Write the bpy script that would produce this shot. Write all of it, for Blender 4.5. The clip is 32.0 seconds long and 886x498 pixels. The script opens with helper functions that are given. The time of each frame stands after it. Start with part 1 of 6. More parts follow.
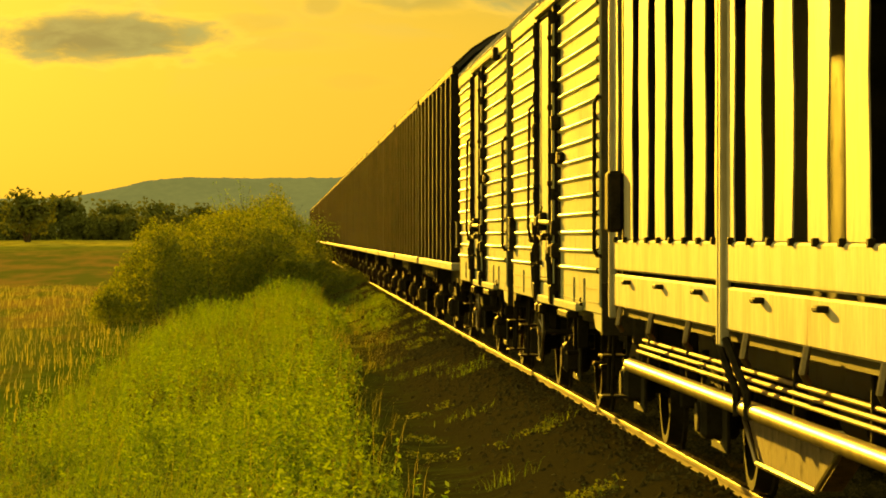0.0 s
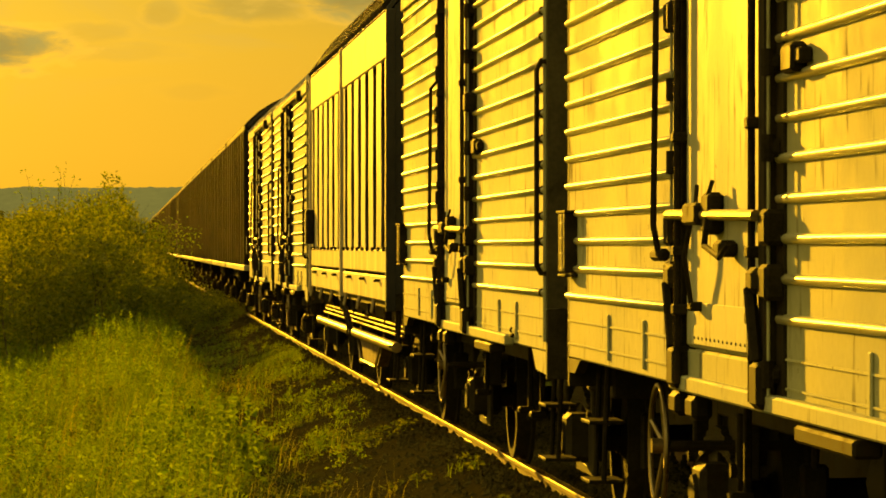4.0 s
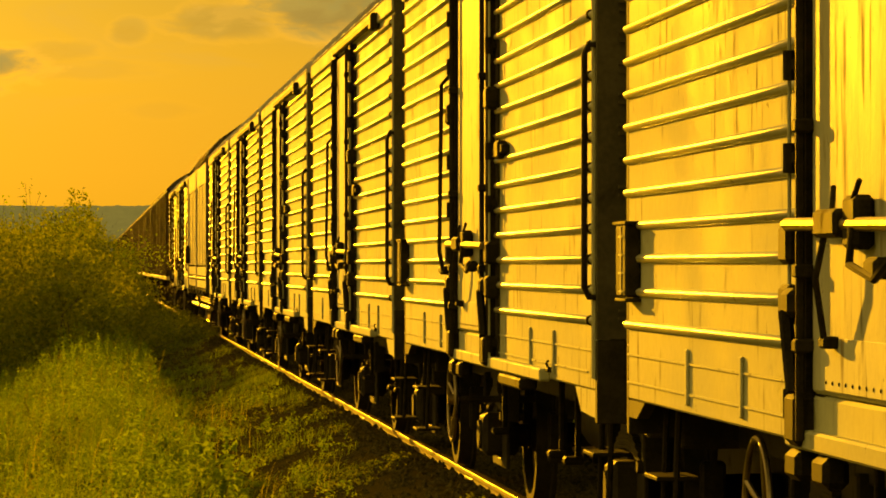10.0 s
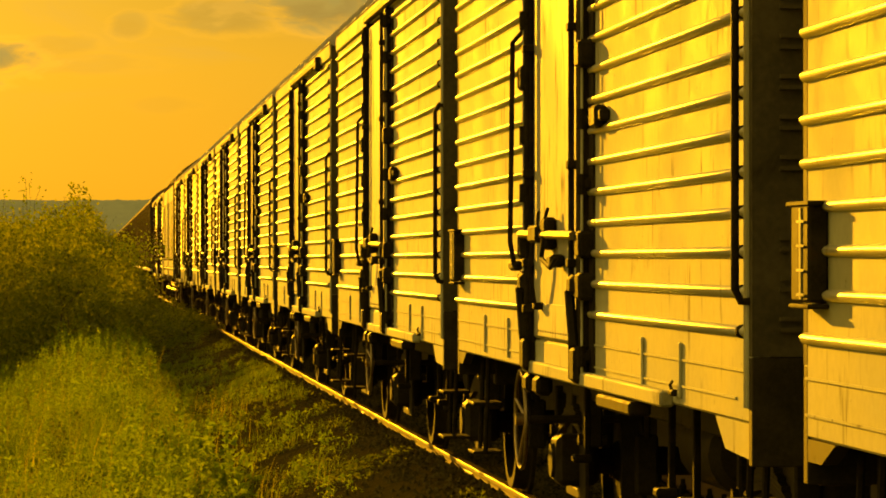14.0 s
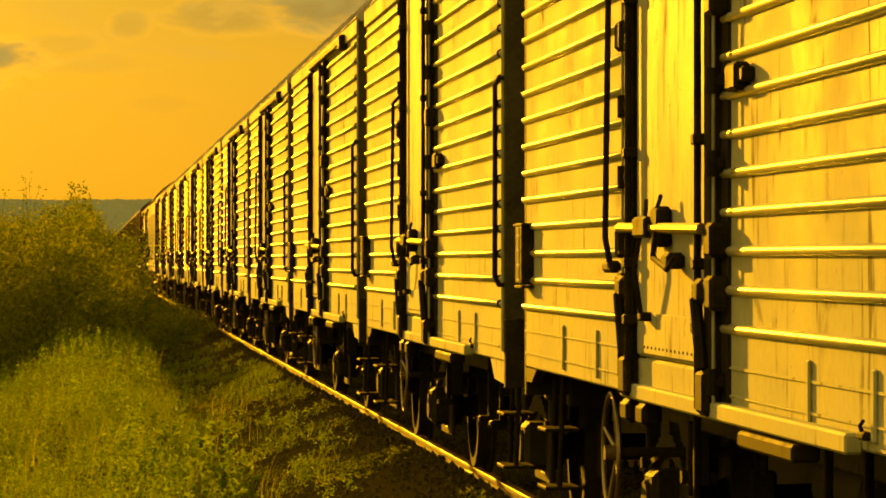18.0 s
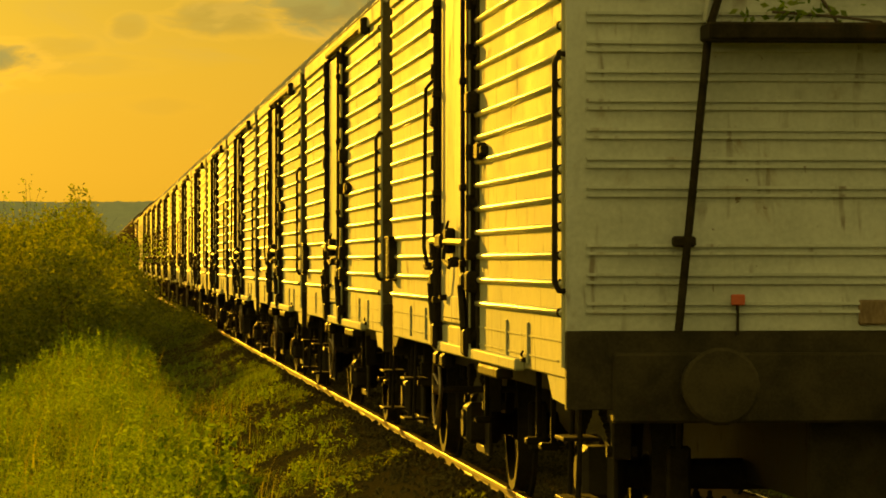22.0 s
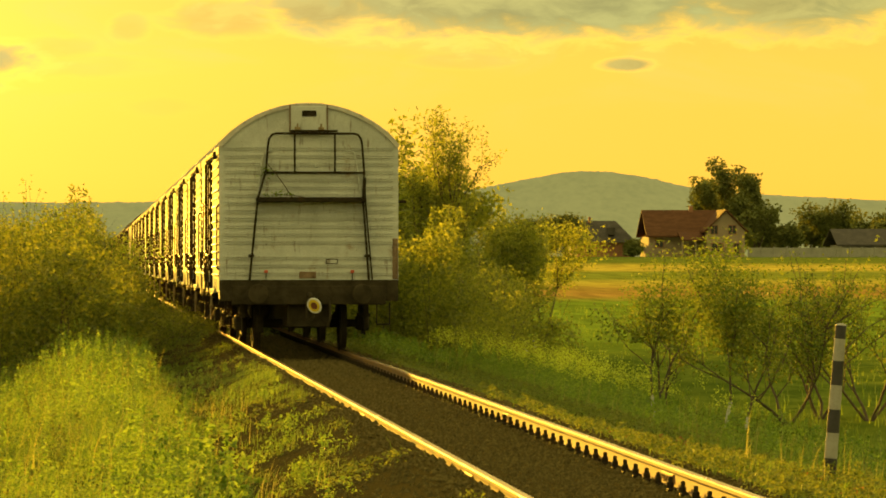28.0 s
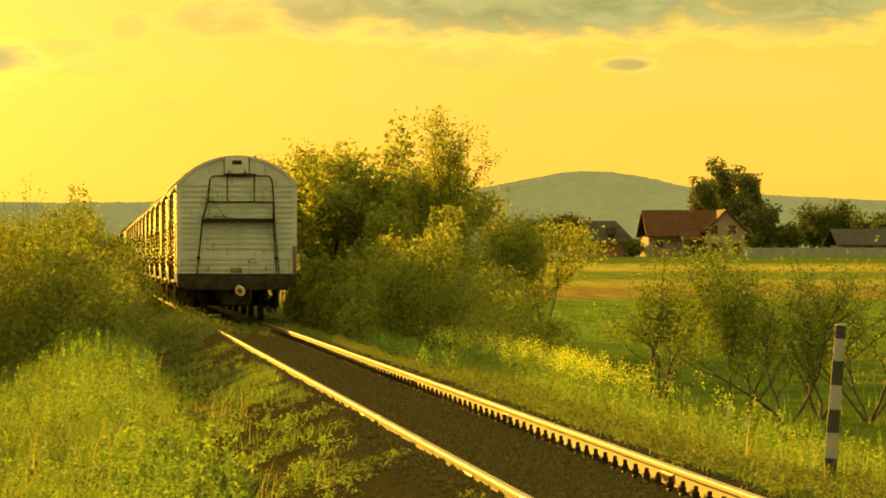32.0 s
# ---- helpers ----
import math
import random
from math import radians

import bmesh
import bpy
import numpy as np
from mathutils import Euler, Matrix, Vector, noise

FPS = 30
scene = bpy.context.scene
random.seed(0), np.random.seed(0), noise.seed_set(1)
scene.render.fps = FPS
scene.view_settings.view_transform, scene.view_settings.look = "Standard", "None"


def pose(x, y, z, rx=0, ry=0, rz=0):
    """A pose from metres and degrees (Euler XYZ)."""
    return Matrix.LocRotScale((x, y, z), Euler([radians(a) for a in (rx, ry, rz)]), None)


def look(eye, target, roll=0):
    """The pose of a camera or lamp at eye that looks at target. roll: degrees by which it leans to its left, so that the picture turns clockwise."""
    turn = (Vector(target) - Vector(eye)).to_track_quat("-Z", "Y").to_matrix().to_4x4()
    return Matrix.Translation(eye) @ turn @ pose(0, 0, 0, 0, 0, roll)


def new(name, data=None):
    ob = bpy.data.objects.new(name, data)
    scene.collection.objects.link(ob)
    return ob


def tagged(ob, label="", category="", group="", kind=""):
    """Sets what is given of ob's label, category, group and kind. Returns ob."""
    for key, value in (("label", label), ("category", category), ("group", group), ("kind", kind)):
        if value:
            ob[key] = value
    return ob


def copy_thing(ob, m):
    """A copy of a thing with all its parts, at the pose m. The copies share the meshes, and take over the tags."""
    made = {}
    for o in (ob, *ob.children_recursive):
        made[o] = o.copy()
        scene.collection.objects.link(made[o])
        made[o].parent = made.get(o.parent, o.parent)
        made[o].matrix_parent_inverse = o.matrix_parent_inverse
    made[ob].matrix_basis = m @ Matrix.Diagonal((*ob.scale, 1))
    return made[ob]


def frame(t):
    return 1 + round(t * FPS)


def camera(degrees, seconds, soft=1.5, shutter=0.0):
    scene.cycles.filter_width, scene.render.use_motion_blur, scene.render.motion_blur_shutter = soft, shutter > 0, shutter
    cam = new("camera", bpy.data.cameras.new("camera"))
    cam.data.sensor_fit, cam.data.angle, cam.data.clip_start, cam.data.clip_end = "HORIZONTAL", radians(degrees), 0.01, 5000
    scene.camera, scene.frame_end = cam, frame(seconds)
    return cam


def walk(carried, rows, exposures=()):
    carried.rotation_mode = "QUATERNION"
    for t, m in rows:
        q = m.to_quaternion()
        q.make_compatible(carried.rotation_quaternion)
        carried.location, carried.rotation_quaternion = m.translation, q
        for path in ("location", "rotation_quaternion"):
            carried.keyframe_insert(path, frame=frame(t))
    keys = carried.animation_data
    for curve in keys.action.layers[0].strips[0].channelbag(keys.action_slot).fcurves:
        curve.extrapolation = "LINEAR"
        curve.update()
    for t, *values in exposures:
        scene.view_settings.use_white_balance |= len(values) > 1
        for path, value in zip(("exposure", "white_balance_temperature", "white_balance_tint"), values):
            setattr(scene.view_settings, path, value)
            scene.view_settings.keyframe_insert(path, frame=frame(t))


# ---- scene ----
# The world: rail tops at z = 0, track centre on x = 0, the train runs towards +y.
cam = camera(12.78, 32.0, soft=1.8)
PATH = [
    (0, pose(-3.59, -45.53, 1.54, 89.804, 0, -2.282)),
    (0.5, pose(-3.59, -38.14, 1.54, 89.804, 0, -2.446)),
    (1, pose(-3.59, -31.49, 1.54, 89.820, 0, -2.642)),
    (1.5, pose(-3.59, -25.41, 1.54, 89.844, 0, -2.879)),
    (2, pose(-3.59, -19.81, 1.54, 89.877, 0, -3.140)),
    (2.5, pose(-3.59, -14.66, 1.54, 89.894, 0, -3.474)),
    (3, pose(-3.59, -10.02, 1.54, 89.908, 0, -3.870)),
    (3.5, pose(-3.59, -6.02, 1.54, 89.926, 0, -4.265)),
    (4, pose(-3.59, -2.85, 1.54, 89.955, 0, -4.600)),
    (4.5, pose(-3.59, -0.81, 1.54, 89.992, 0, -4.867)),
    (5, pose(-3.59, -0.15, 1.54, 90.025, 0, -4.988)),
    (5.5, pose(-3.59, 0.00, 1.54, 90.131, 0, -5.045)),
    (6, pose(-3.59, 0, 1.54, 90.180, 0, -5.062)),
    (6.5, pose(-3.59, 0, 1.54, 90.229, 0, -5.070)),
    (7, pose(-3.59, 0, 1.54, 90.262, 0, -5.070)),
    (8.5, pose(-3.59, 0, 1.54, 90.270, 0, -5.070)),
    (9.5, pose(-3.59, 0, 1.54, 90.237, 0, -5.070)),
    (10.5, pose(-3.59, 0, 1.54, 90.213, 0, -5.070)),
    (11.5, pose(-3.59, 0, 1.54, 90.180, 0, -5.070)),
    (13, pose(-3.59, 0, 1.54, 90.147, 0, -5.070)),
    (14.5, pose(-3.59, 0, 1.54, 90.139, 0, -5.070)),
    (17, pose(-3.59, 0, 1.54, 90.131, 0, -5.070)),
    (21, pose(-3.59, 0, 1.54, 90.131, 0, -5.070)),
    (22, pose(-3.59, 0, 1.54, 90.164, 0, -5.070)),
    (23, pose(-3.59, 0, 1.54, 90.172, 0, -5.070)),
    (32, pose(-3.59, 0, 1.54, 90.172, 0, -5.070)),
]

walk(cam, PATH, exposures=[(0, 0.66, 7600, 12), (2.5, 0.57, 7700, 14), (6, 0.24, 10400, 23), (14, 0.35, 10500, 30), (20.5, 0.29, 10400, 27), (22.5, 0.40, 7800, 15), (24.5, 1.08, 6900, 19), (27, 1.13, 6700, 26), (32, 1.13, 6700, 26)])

# ---- sky and sun: low evening sun ahead, a little left of the track ----
SUN_AZ, SUN_EL = radians(9.4), radians(7.6)
SUN_DIR = Vector((-math.sin(SUN_AZ) * math.cos(SUN_EL), math.cos(SUN_AZ) * math.cos(SUN_EL), math.sin(SUN_EL)))

sun = new("sun", bpy.data.lights.new("sun", "SUN"))
sun.data.energy, sun.data.angle, sun.data.color = 4.5, radians(0.6), (1.0, 0.575, 0.042)
sun.matrix_world = look((0, 0, 30), Vector((0, 0, 30)) - SUN_DIR)


class Nodes:
    """A short hand for node trees."""

    def __init__(self, tree):
        self.tree = tree
        tree.nodes.clear()

    def add(self, kind, **values):
        node = self.tree.nodes.new(kind)
        for key, value in values.items():
            setattr(node, key, value)
        return node

    def link(self, a, b):
        self.tree.links.new(a, b)

    def put(self, socket, value):
        if isinstance(value, bpy.types.NodeSocket):
            self.link(value, socket)
        elif isinstance(value, (tuple, list)) and len(value) == 3 and socket.type == "RGBA":
            socket.default_value = (*value, 1)
        else:
            socket.default_value = value

    def math(self, op, a, b=0.0, c=0.0, clamp=False):
        n = self.add("ShaderNodeMath", operation=op, use_clamp=clamp)
        for i, v in enumerate((a, b, c)):
            self.put(n.inputs[i], v)
        return n.outputs[0]

    def noise(self, vector, scale, detail=4.0, rough=0.55, warp=0.0):
        n = self.add("ShaderNodeTexNoise")
        self.put(n.inputs["Vector"], vector)
        n.inputs["Scale"].default_value, n.inputs["Detail"].default_value = scale, detail
        n.inputs["Roughness"].default_value, n.inputs["Distortion"].default_value = rough, warp
        return n.outputs[0]

    def mix(self, f, a, b, blend="MIX"):
        n = self.add("ShaderNodeMix", data_type="RGBA", blend_type=blend)
        self.put(n.inputs[0], f), self.put(n.inputs[6], a), self.put(n.inputs[7], b)
        return n.outputs[2]

    def step(self, v, lo, hi, a=0.0, b=1.0):
        n = self.add("ShaderNodeMapRange", interpolation_type="SMOOTHSTEP")
        for i, x in enumerate((v, lo, hi, a, b)):
            self.put(n.inputs[i], x)
        return n.outputs[0]

    def ramp(self, f, stops):
        n = self.add("ShaderNodeValToRGB")
        while len(n.color_ramp.elements) < len(stops):
            n.color_ramp.elements.new(0.5)
        for e, (p, c) in zip(n.color_ramp.elements, stops):
            e.position, e.color = p, (*c, 1)
        self.put(n.inputs[0], f)
        return n.outputs[0]

    def scaled(self, vector, x, y, z):
        n = self.add("ShaderNodeMapping")
        n.inputs["Scale"].default_value = (x, y, z)
        self.put(n.inputs["Vector"], vector)
        return n.outputs[0]


def make_world():
    world = bpy.data.worlds.new("evening_sky")
    world.use_nodes = True
    scene.world = world
    n = Nodes(world.node_tree)
    out, bg = n.add("ShaderNodeOutputWorld"), n.add("ShaderNodeBackground")
    n.link(bg.outputs[0], out.inputs[0])
    sky = n.add("ShaderNodeTexSky", sky_type="NISHITA", sun_disc=False)
    sky.sun_elevation, sky.sun_rotation = SUN_EL, -SUN_AZ
    sky.dust_density, sky.air_density = 4.0, 1.5
    way = n.add("ShaderNodeTexCoord").outputs["Generated"]
    sep = n.add("ShaderNodeSeparateXYZ")
    n.link(way, sep.inputs[0])
    dx, dz = sep.outputs[0], sep.outputs[2]
    low = n.ramp(dz, [(0.0, (0.55, 0.31, 0.026)), (0.022, (0.55, 0.328, 0.034)), (0.05, (0.46, 0.325, 0.039)), (0.075, (0.29, 0.265, 0.047)), (0.2, (0.42, 0.35, 0.10)), (1.0, (0.50, 0.47, 0.20))])
    # The horizon away from the sun is much dimmer than under it.
    back = n.ramp(dz, [(0.0, (0.24, 0.235, 0.085)), (0.1, (0.30, 0.295, 0.115)), (0.3, (0.39, 0.385, 0.14)), (1.0, (0.45, 0.42, 0.15))])
    haze = n.mix(n.step(sep.outputs[1], -0.2, 0.75), back, low)
    dot = n.add("ShaderNodeVectorMath", operation="DOT_PRODUCT")
    n.link(way, dot.inputs[0])
    dot.inputs[1].default_value = SUN_DIR
    near = n.math("MAXIMUM", dot.outputs["Value"], 0.0)
    wide, tight = n.math("POWER", near, 90.0), n.math("POWER", near, 700.0)
    glow = n.add("ShaderNodeCombineXYZ")
    for i, (a, b) in enumerate(((0.42, 1.7), (0.33, 1.15), (0.02, 0.08))):
        n.link(n.math("ADD", n.math("MULTIPLY", wide, a), n.math("MULTIPLY", tight, b)), glow.inputs[i])
    base = n.mix(1.0, haze, glow.outputs[0], "ADD")
    # Clouds: single banks, each an uneven ellipse, dark below and lit at the rim.
    flat = n.add("ShaderNodeCombineXYZ")
    n.link(n.math("MULTIPLY", dx, 70.0), flat.inputs[0]), n.link(n.math("MULTIPLY", dz, 190.0), flat.inputs[1])
    wisp = n.noise(flat.outputs[0], 1.0, 6.0, 0.6, 0.4)
    cover, rim = None, None
    banks = [(-0.047, 0.0500, 0.030, 0.0066, 1.0), (0.033, 0.0610, 0.014, 0.005, 0.4), (0.009, 0.0585, 0.005, 0.0035, 0.26), (-0.008, 0.0535, 0.010, 0.0030, 0.18), (0.058, 0.064, 0.014, 0.0065, 0.85), (0.110, 0.0665, 0.065, 0.0105, 1.0),
             (0.175, 0.066, 0.03, 0.009, 0.85), (0.135, 0.0495, 0.007, 0.0018, 0.7), (0.093, 0.0505, 0.012, 0.002, 0.15), (-0.005, 0.049, 0.02, 0.003, 0.1), (0.018, 0.039, 0.01, 0.0025, 0.07)]
    for cx, cz, a, b, strong in banks:
        ex, ez = n.math("DIVIDE", n.math("SUBTRACT", dx, cx), a), n.math("DIVIDE", n.math("SUBTRACT", dz, cz), b)
        r = n.math("SQRT", n.math("ADD", n.math("MULTIPLY", ex, ex), n.math("MULTIPLY", ez, ez)))
        v = n.math("ADD", n.math("SUBTRACT", 1.0, r), n.math("MULTIPLY_ADD", wisp, 1.5, -0.65))
        c = n.math("MULTIPLY", n.step(v, -0.1, 0.55), strong)
        e = n.math("MULTIPLY", n.math("SUBTRACT", n.step(v, -0.25, 0.0), n.step(v, 0.0, 0.5)), strong)
        cover = c if cover is None else n.math("MAXIMUM", cover, c)
        rim = e if rim is None else n.math("MAXIMUM", rim, e)
    wide_noise = n.noise(flat.outputs[0], 0.28, 5.0, 0.6, 0.6)
    streak = n.math("MULTIPLY", n.step(wide_noise, 0.45, 0.7), n.step(dz, 0.025, 0.06, 0.0, 0.35))
    base = n.mix(streak, base, (0.38, 0.34, 0.09))
    base = n.mix(n.math("MULTIPLY", rim, 0.2), base, (1.0, 0.62, 0.08))
    base = n.mix(cover, base, n.mix(n.step(wisp, 0.3, 0.7), (0.10, 0.16, 0.062), (0.19, 0.25, 0.085)))
    dim = n.mix(1.0, sky.outputs[0], (0.09, 0.065, 0.02), "MULTIPLY")
    n.link(n.mix(0.96, dim, base), bg.inputs[0])
    bg.inputs[1].default_value = 1.0


make_world()

# ---- materials ----


def surface(name, dark, light, rough=0.6, metal=0.0, scale=6.0, grain=80.0, bump=0.25, depth=0.004, stretch=(1, 1, 1), stains=None, amount=0.5, stain_scale=3.0, stain_stretch=(1, 1, 1), vary=0.0, coat=0.0, spread=0.18, drips=None, gloss=0.5):
    """A surface with large and fine variation, relief, and stains of their own shape."""
    m = bpy.data.materials.new(name)
    m.use_nodes = True
    n = Nodes(m.node_tree)
    out, p = n.add("ShaderNodeOutputMaterial"), n.add("ShaderNodeBsdfPrincipled")
    n.link(p.outputs[0], out.inputs[0])
    at = n.add("ShaderNodeTexCoord").outputs["Object"]
    if vary:
        info = n.add("ShaderNodeObjectInfo")
        shift = n.add("ShaderNodeVectorMath", operation="ADD")
        comb = n.add("ShaderNodeCombineXYZ")
        n.link(n.math("MULTIPLY", info.outputs["Random"], 37.0), comb.inputs[0])
        n.link(at, shift.inputs[0]), n.link(comb.outputs[0], shift.inputs[1])
        at = shift.outputs[0]
    at2 = n.scaled(at, *stretch)
    big, small = n.noise(at2, scale, 5.0, 0.6, 0.3), n.noise(at2, grain, 3.0, 0.6)
    tone = n.math("ADD", n.math("MULTIPLY", big, 0.7), n.math("MULTIPLY", small, 0.3))
    colour = n.mix(n.step(tone, 0.5 - spread, 0.5 + spread), dark, light)
    if vary:
        colour = n.mix(1.0, colour, n.mix(info.outputs["Random"], (1 - vary,) * 3, (1 + vary,) * 3), "MULTIPLY")
    roughness = n.step(tone, 0.2, 0.8, rough * 0.8, min(1.0, rough * 1.25))
    if stains:
        s = n.noise(n.scaled(at, *stain_stretch), stain_scale, 6.0, 0.65, 0.5)
        f = n.step(s, 0.72 - amount * 0.35, 0.82 - amount * 0.2)
        colour = n.mix(n.math("MULTIPLY", f, 0.85), colour, stains)
        roughness = n.math("ADD", roughness, n.math("MULTIPLY", f, 0.25), clamp=True)
    if drips:
        # Short upright runs of rust and dirt, and small chips.
        run = n.math("MULTIPLY", n.step(n.noise(n.scaled(at, 1, 1, 0.16), 15.0, 3.0, 0.5), 0.57, 0.69), n.step(n.noise(at, 2.3, 3.0, 0.6), 0.42, 0.62))
        chip = n.step(n.noise(n.scaled(at, 1, 1, 0.6), 16.0, 5.0, 0.7, 0.6), 0.665, 0.70)
        colour = n.mix(n.math("MAXIMUM", n.math("MULTIPLY", run, 0.72), n.math("MULTIPLY", chip, 0.8)), colour, drips)
        roughness = n.math("ADD", roughness, n.math("MULTIPLY", n.math("MAXIMUM", run, chip), 0.2), clamp=True)
    n.put(p.inputs["Base Color"], colour), n.put(p.inputs["Roughness"], roughness)
    p.inputs["Specular IOR Level"].default_value = gloss
    p.inputs["Metallic"].default_value = metal
    if coat:
        p.inputs["Coat Weight"].default_value, p.inputs["Coat Roughness"].default_value = coat, 0.25
    if bump:
        b = n.add("ShaderNodeBump")
        b.inputs["Strength"].default_value, b.inputs["Distance"].default_value = bump, depth
        n.link(tone, b.inputs["Height"]), n.link(b.outputs[0], p.inputs["Normal"])
    return m


def foliage(name, dark, light, through_light=0.45, gloss=0.12, patch=0.6):
    """Leaves or blades: they let light through and vary from one to the next and from patch to patch."""
    m = bpy.data.materials.new(name)
    m.use_nodes = True
    n = Nodes(m.node_tree)
    out = n.add("ShaderNodeOutputMaterial")
    geo, at = n.add("ShaderNodeNewGeometry"), n.add("ShaderNodeTexCoord").outputs["Object"]
    f = n.math("ADD", n.math("MULTIPLY", geo.outputs["Random Per Island"], 0.55), n.math("MULTIPLY", n.noise(at, patch, 3.0), 0.55))
    colour = n.mix(n.step(f, 0.2, 0.85), dark, light)
    lambert, trans, shine = n.add("ShaderNodeBsdfDiffuse"), n.add("ShaderNodeBsdfTranslucent"), n.add("ShaderNodeBsdfGlossy")
    n.link(colour, lambert.inputs[0])
    n.link(n.mix(1.0, colour, (1.5, 1.45, 0.8), "MULTIPLY"), trans.inputs[0])
    shine.inputs["Roughness"].default_value = 0.45
    n.put(shine.inputs[0], (0.5, 0.5, 0.4))
    a, b = n.add("ShaderNodeMixShader"), n.add("ShaderNodeMixShader")
    a.inputs[0].default_value, b.inputs[0].default_value = through_light, gloss * 0.5
    n.link(lambert.outputs[0], a.inputs[1]), n.link(trans.outputs[0], a.inputs[2])
    n.link(a.outputs[0], b.inputs[1]), n.link(shine.outputs[0], b.inputs[2])
    n.link(b.outputs[0], out.inputs[0])
    return m


RUST, GRIME = (0.16, 0.065, 0.025), (0.10, 0.085, 0.06)
PAINT = surface("aged_cream_paint", (0.37, 0.365, 0.20), (0.59, 0.59, 0.37), 0.72, 0, 2.2, 30, 0.3, 0.006, (1, 0.6, 0.8), (0.16, 0.13, 0.07), 0.36, 2.6, (1.2, 0.7, 0.7), 0.10, 0.0, 0.28, (0.10, 0.06, 0.028), 0.45)
RIB_PAINT = surface("worn_rib_paint", (0.38, 0.365, 0.21), (0.58, 0.56, 0.37), 0.36, 0.1, 3.0, 40, 0.2, 0.004, (1, 0.6, 1), (0.16, 0.11, 0.05), 0.34, 4.0, (1.5, 1.0, 1.0), 0.10, 0.0, 0.28, None, 0.4)
DOOR_PAINT = surface("dented_door_sheet", (0.43, 0.425, 0.27), (0.61, 0.60, 0.40), 0.66, 0.0, 1.8, 40, 0.45, 0.012, (1, 1, 0.6), (0.20, 0.13, 0.06), 0.5, 5.0, (1.6, 1.6, 0.4), 0.1, 0.0, 0.28, (0.08, 0.05, 0.025), 0.35)
# END_DARK is end paint with the shade between coupled wagons put into its colour.
END_DARK = surface("gap_shade_end_paint", (0.075, 0.065, 0.034), (0.15, 0.13, 0.072), 0.75, 0, 1.6, 40, 0.12, 0.004, (1, 1, 1), (0.05, 0.04, 0.02), 0.4, 2.2, (1.2, 1, 0.8), gloss=0.1)
END_PAINT = surface("grey_white_end_paint", (0.40, 0.42, 0.37), (0.59, 0.61, 0.55), 0.5, 0, 1.6, 40, 0.15, 0.005, (1, 1, 1), (0.26, 0.17, 0.08), 0.42, 2.2, (1.2, 1, 0.8), 0.05, 0.0, 0.18, (0.14, 0.08, 0.04), 0.4)
ROOF_PAINT = surface("weathered_roof_sheet", (0.36, 0.34, 0.28), (0.58, 0.55, 0.46), 0.42, 0.2, 2.0, 40, 0.15, 0.006, (1, 1, 1), RUST, 0.3, 2.0, (1, 0.5, 1), 0.06)
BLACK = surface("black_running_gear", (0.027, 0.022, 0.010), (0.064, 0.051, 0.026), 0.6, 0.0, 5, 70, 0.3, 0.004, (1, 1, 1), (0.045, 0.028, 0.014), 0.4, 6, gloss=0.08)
HARDWARE = surface("dark_door_hardware", (0.018, 0.014, 0.007), (0.046, 0.036, 0.019), 0.6, 0.0, 8, 90, 0.25, 0.003, (1, 1, 1), (0.07, 0.036, 0.015), 0.36, 8, gloss=0.03)
BRASSY = surface("worn_bare_steel", (0.24, 0.18, 0.09), (0.42, 0.32, 0.17), 0.38, 0.85, 7, 90, 0.2, 0.003, (1, 1, 1), RUST, 0.4, 5)
PLANK = surface("pale_side_board", (0.34, 0.29, 0.18), (0.72, 0.64, 0.44), 0.56, 0.0, 2.5, 24, 0.35, 0.010, (1, 1.2, 0.35), (0.2, 0.14, 0.07), 0.34, 2.4, (1.5, 1.5, 0.4), 0.1)
TARP = surface("black_ribbed_cover", (0.012, 0.011, 0.01), (0.04, 0.036, 0.03), 0.55, 0, 3, 50, 0.3, 0.006)
BROWN = surface("dark_brown_wagon_paint", (0.014, 0.011, 0.006), (0.036, 0.027, 0.014), 0.65, 0, 2.5, 40, 0.2, 0.005, (1, 1, 1), (0.08, 0.05, 0.025), 0.3, 2.5, (1.5, 1.5, 0.4), 0.15, gloss=0.08)
WORN_YELLOW = surface("worn_yellow_paint", (0.36, 0.28, 0.06), (0.48, 0.38, 0.10), 0.6, 0, 8, 60, 0.1, 0.002)
RUSTED = surface("rusted_strip", (0.10, 0.055, 0.025), (0.30, 0.21, 0.12), 0.8, 0, 9, 60, 0.5, 0.006, (1, 1, 0.4), (0.05, 0.03, 0.015), 0.5, 7)
SIGN_RED = surface("red_tag", (0.42, 0.07, 0.03), (0.55, 0.11, 0.05), 0.5)
SIGN_YELLOW = surface("yellow_disc", (0.75, 0.56, 0.03), (0.85, 0.66, 0.06), 0.45)
SIGN_WHITE = surface("white_disc_rim", (0.70, 0.70, 0.66), (0.82, 0.82, 0.78), 0.45)
SIGN_BROWN = surface("brown_disc_heart", (0.16, 0.05, 0.02), (0.24, 0.08, 0.03), 0.5)
STEEL = surface("polished_rail_head", (0.36, 0.25, 0.13), (0.58, 0.42, 0.24), 0.24, 1.0, 4, 60, 0.08, 0.002, (1, 0.2, 1))
RAIL_RUST = surface("rusty_rail_side", (0.16, 0.085, 0.027), (0.29, 0.16, 0.05), 0.6, 0.15, 4, 90, 0.3, 0.004, (1, 0.4, 1))
SLEEPER = surface("oily_sleeper_wood", (0.022, 0.017, 0.012), (0.06, 0.048, 0.034), 0.8, 0, 4, 60, 0.6, 0.01, (0.3, 2, 2), vary=0.2, gloss=0.1)
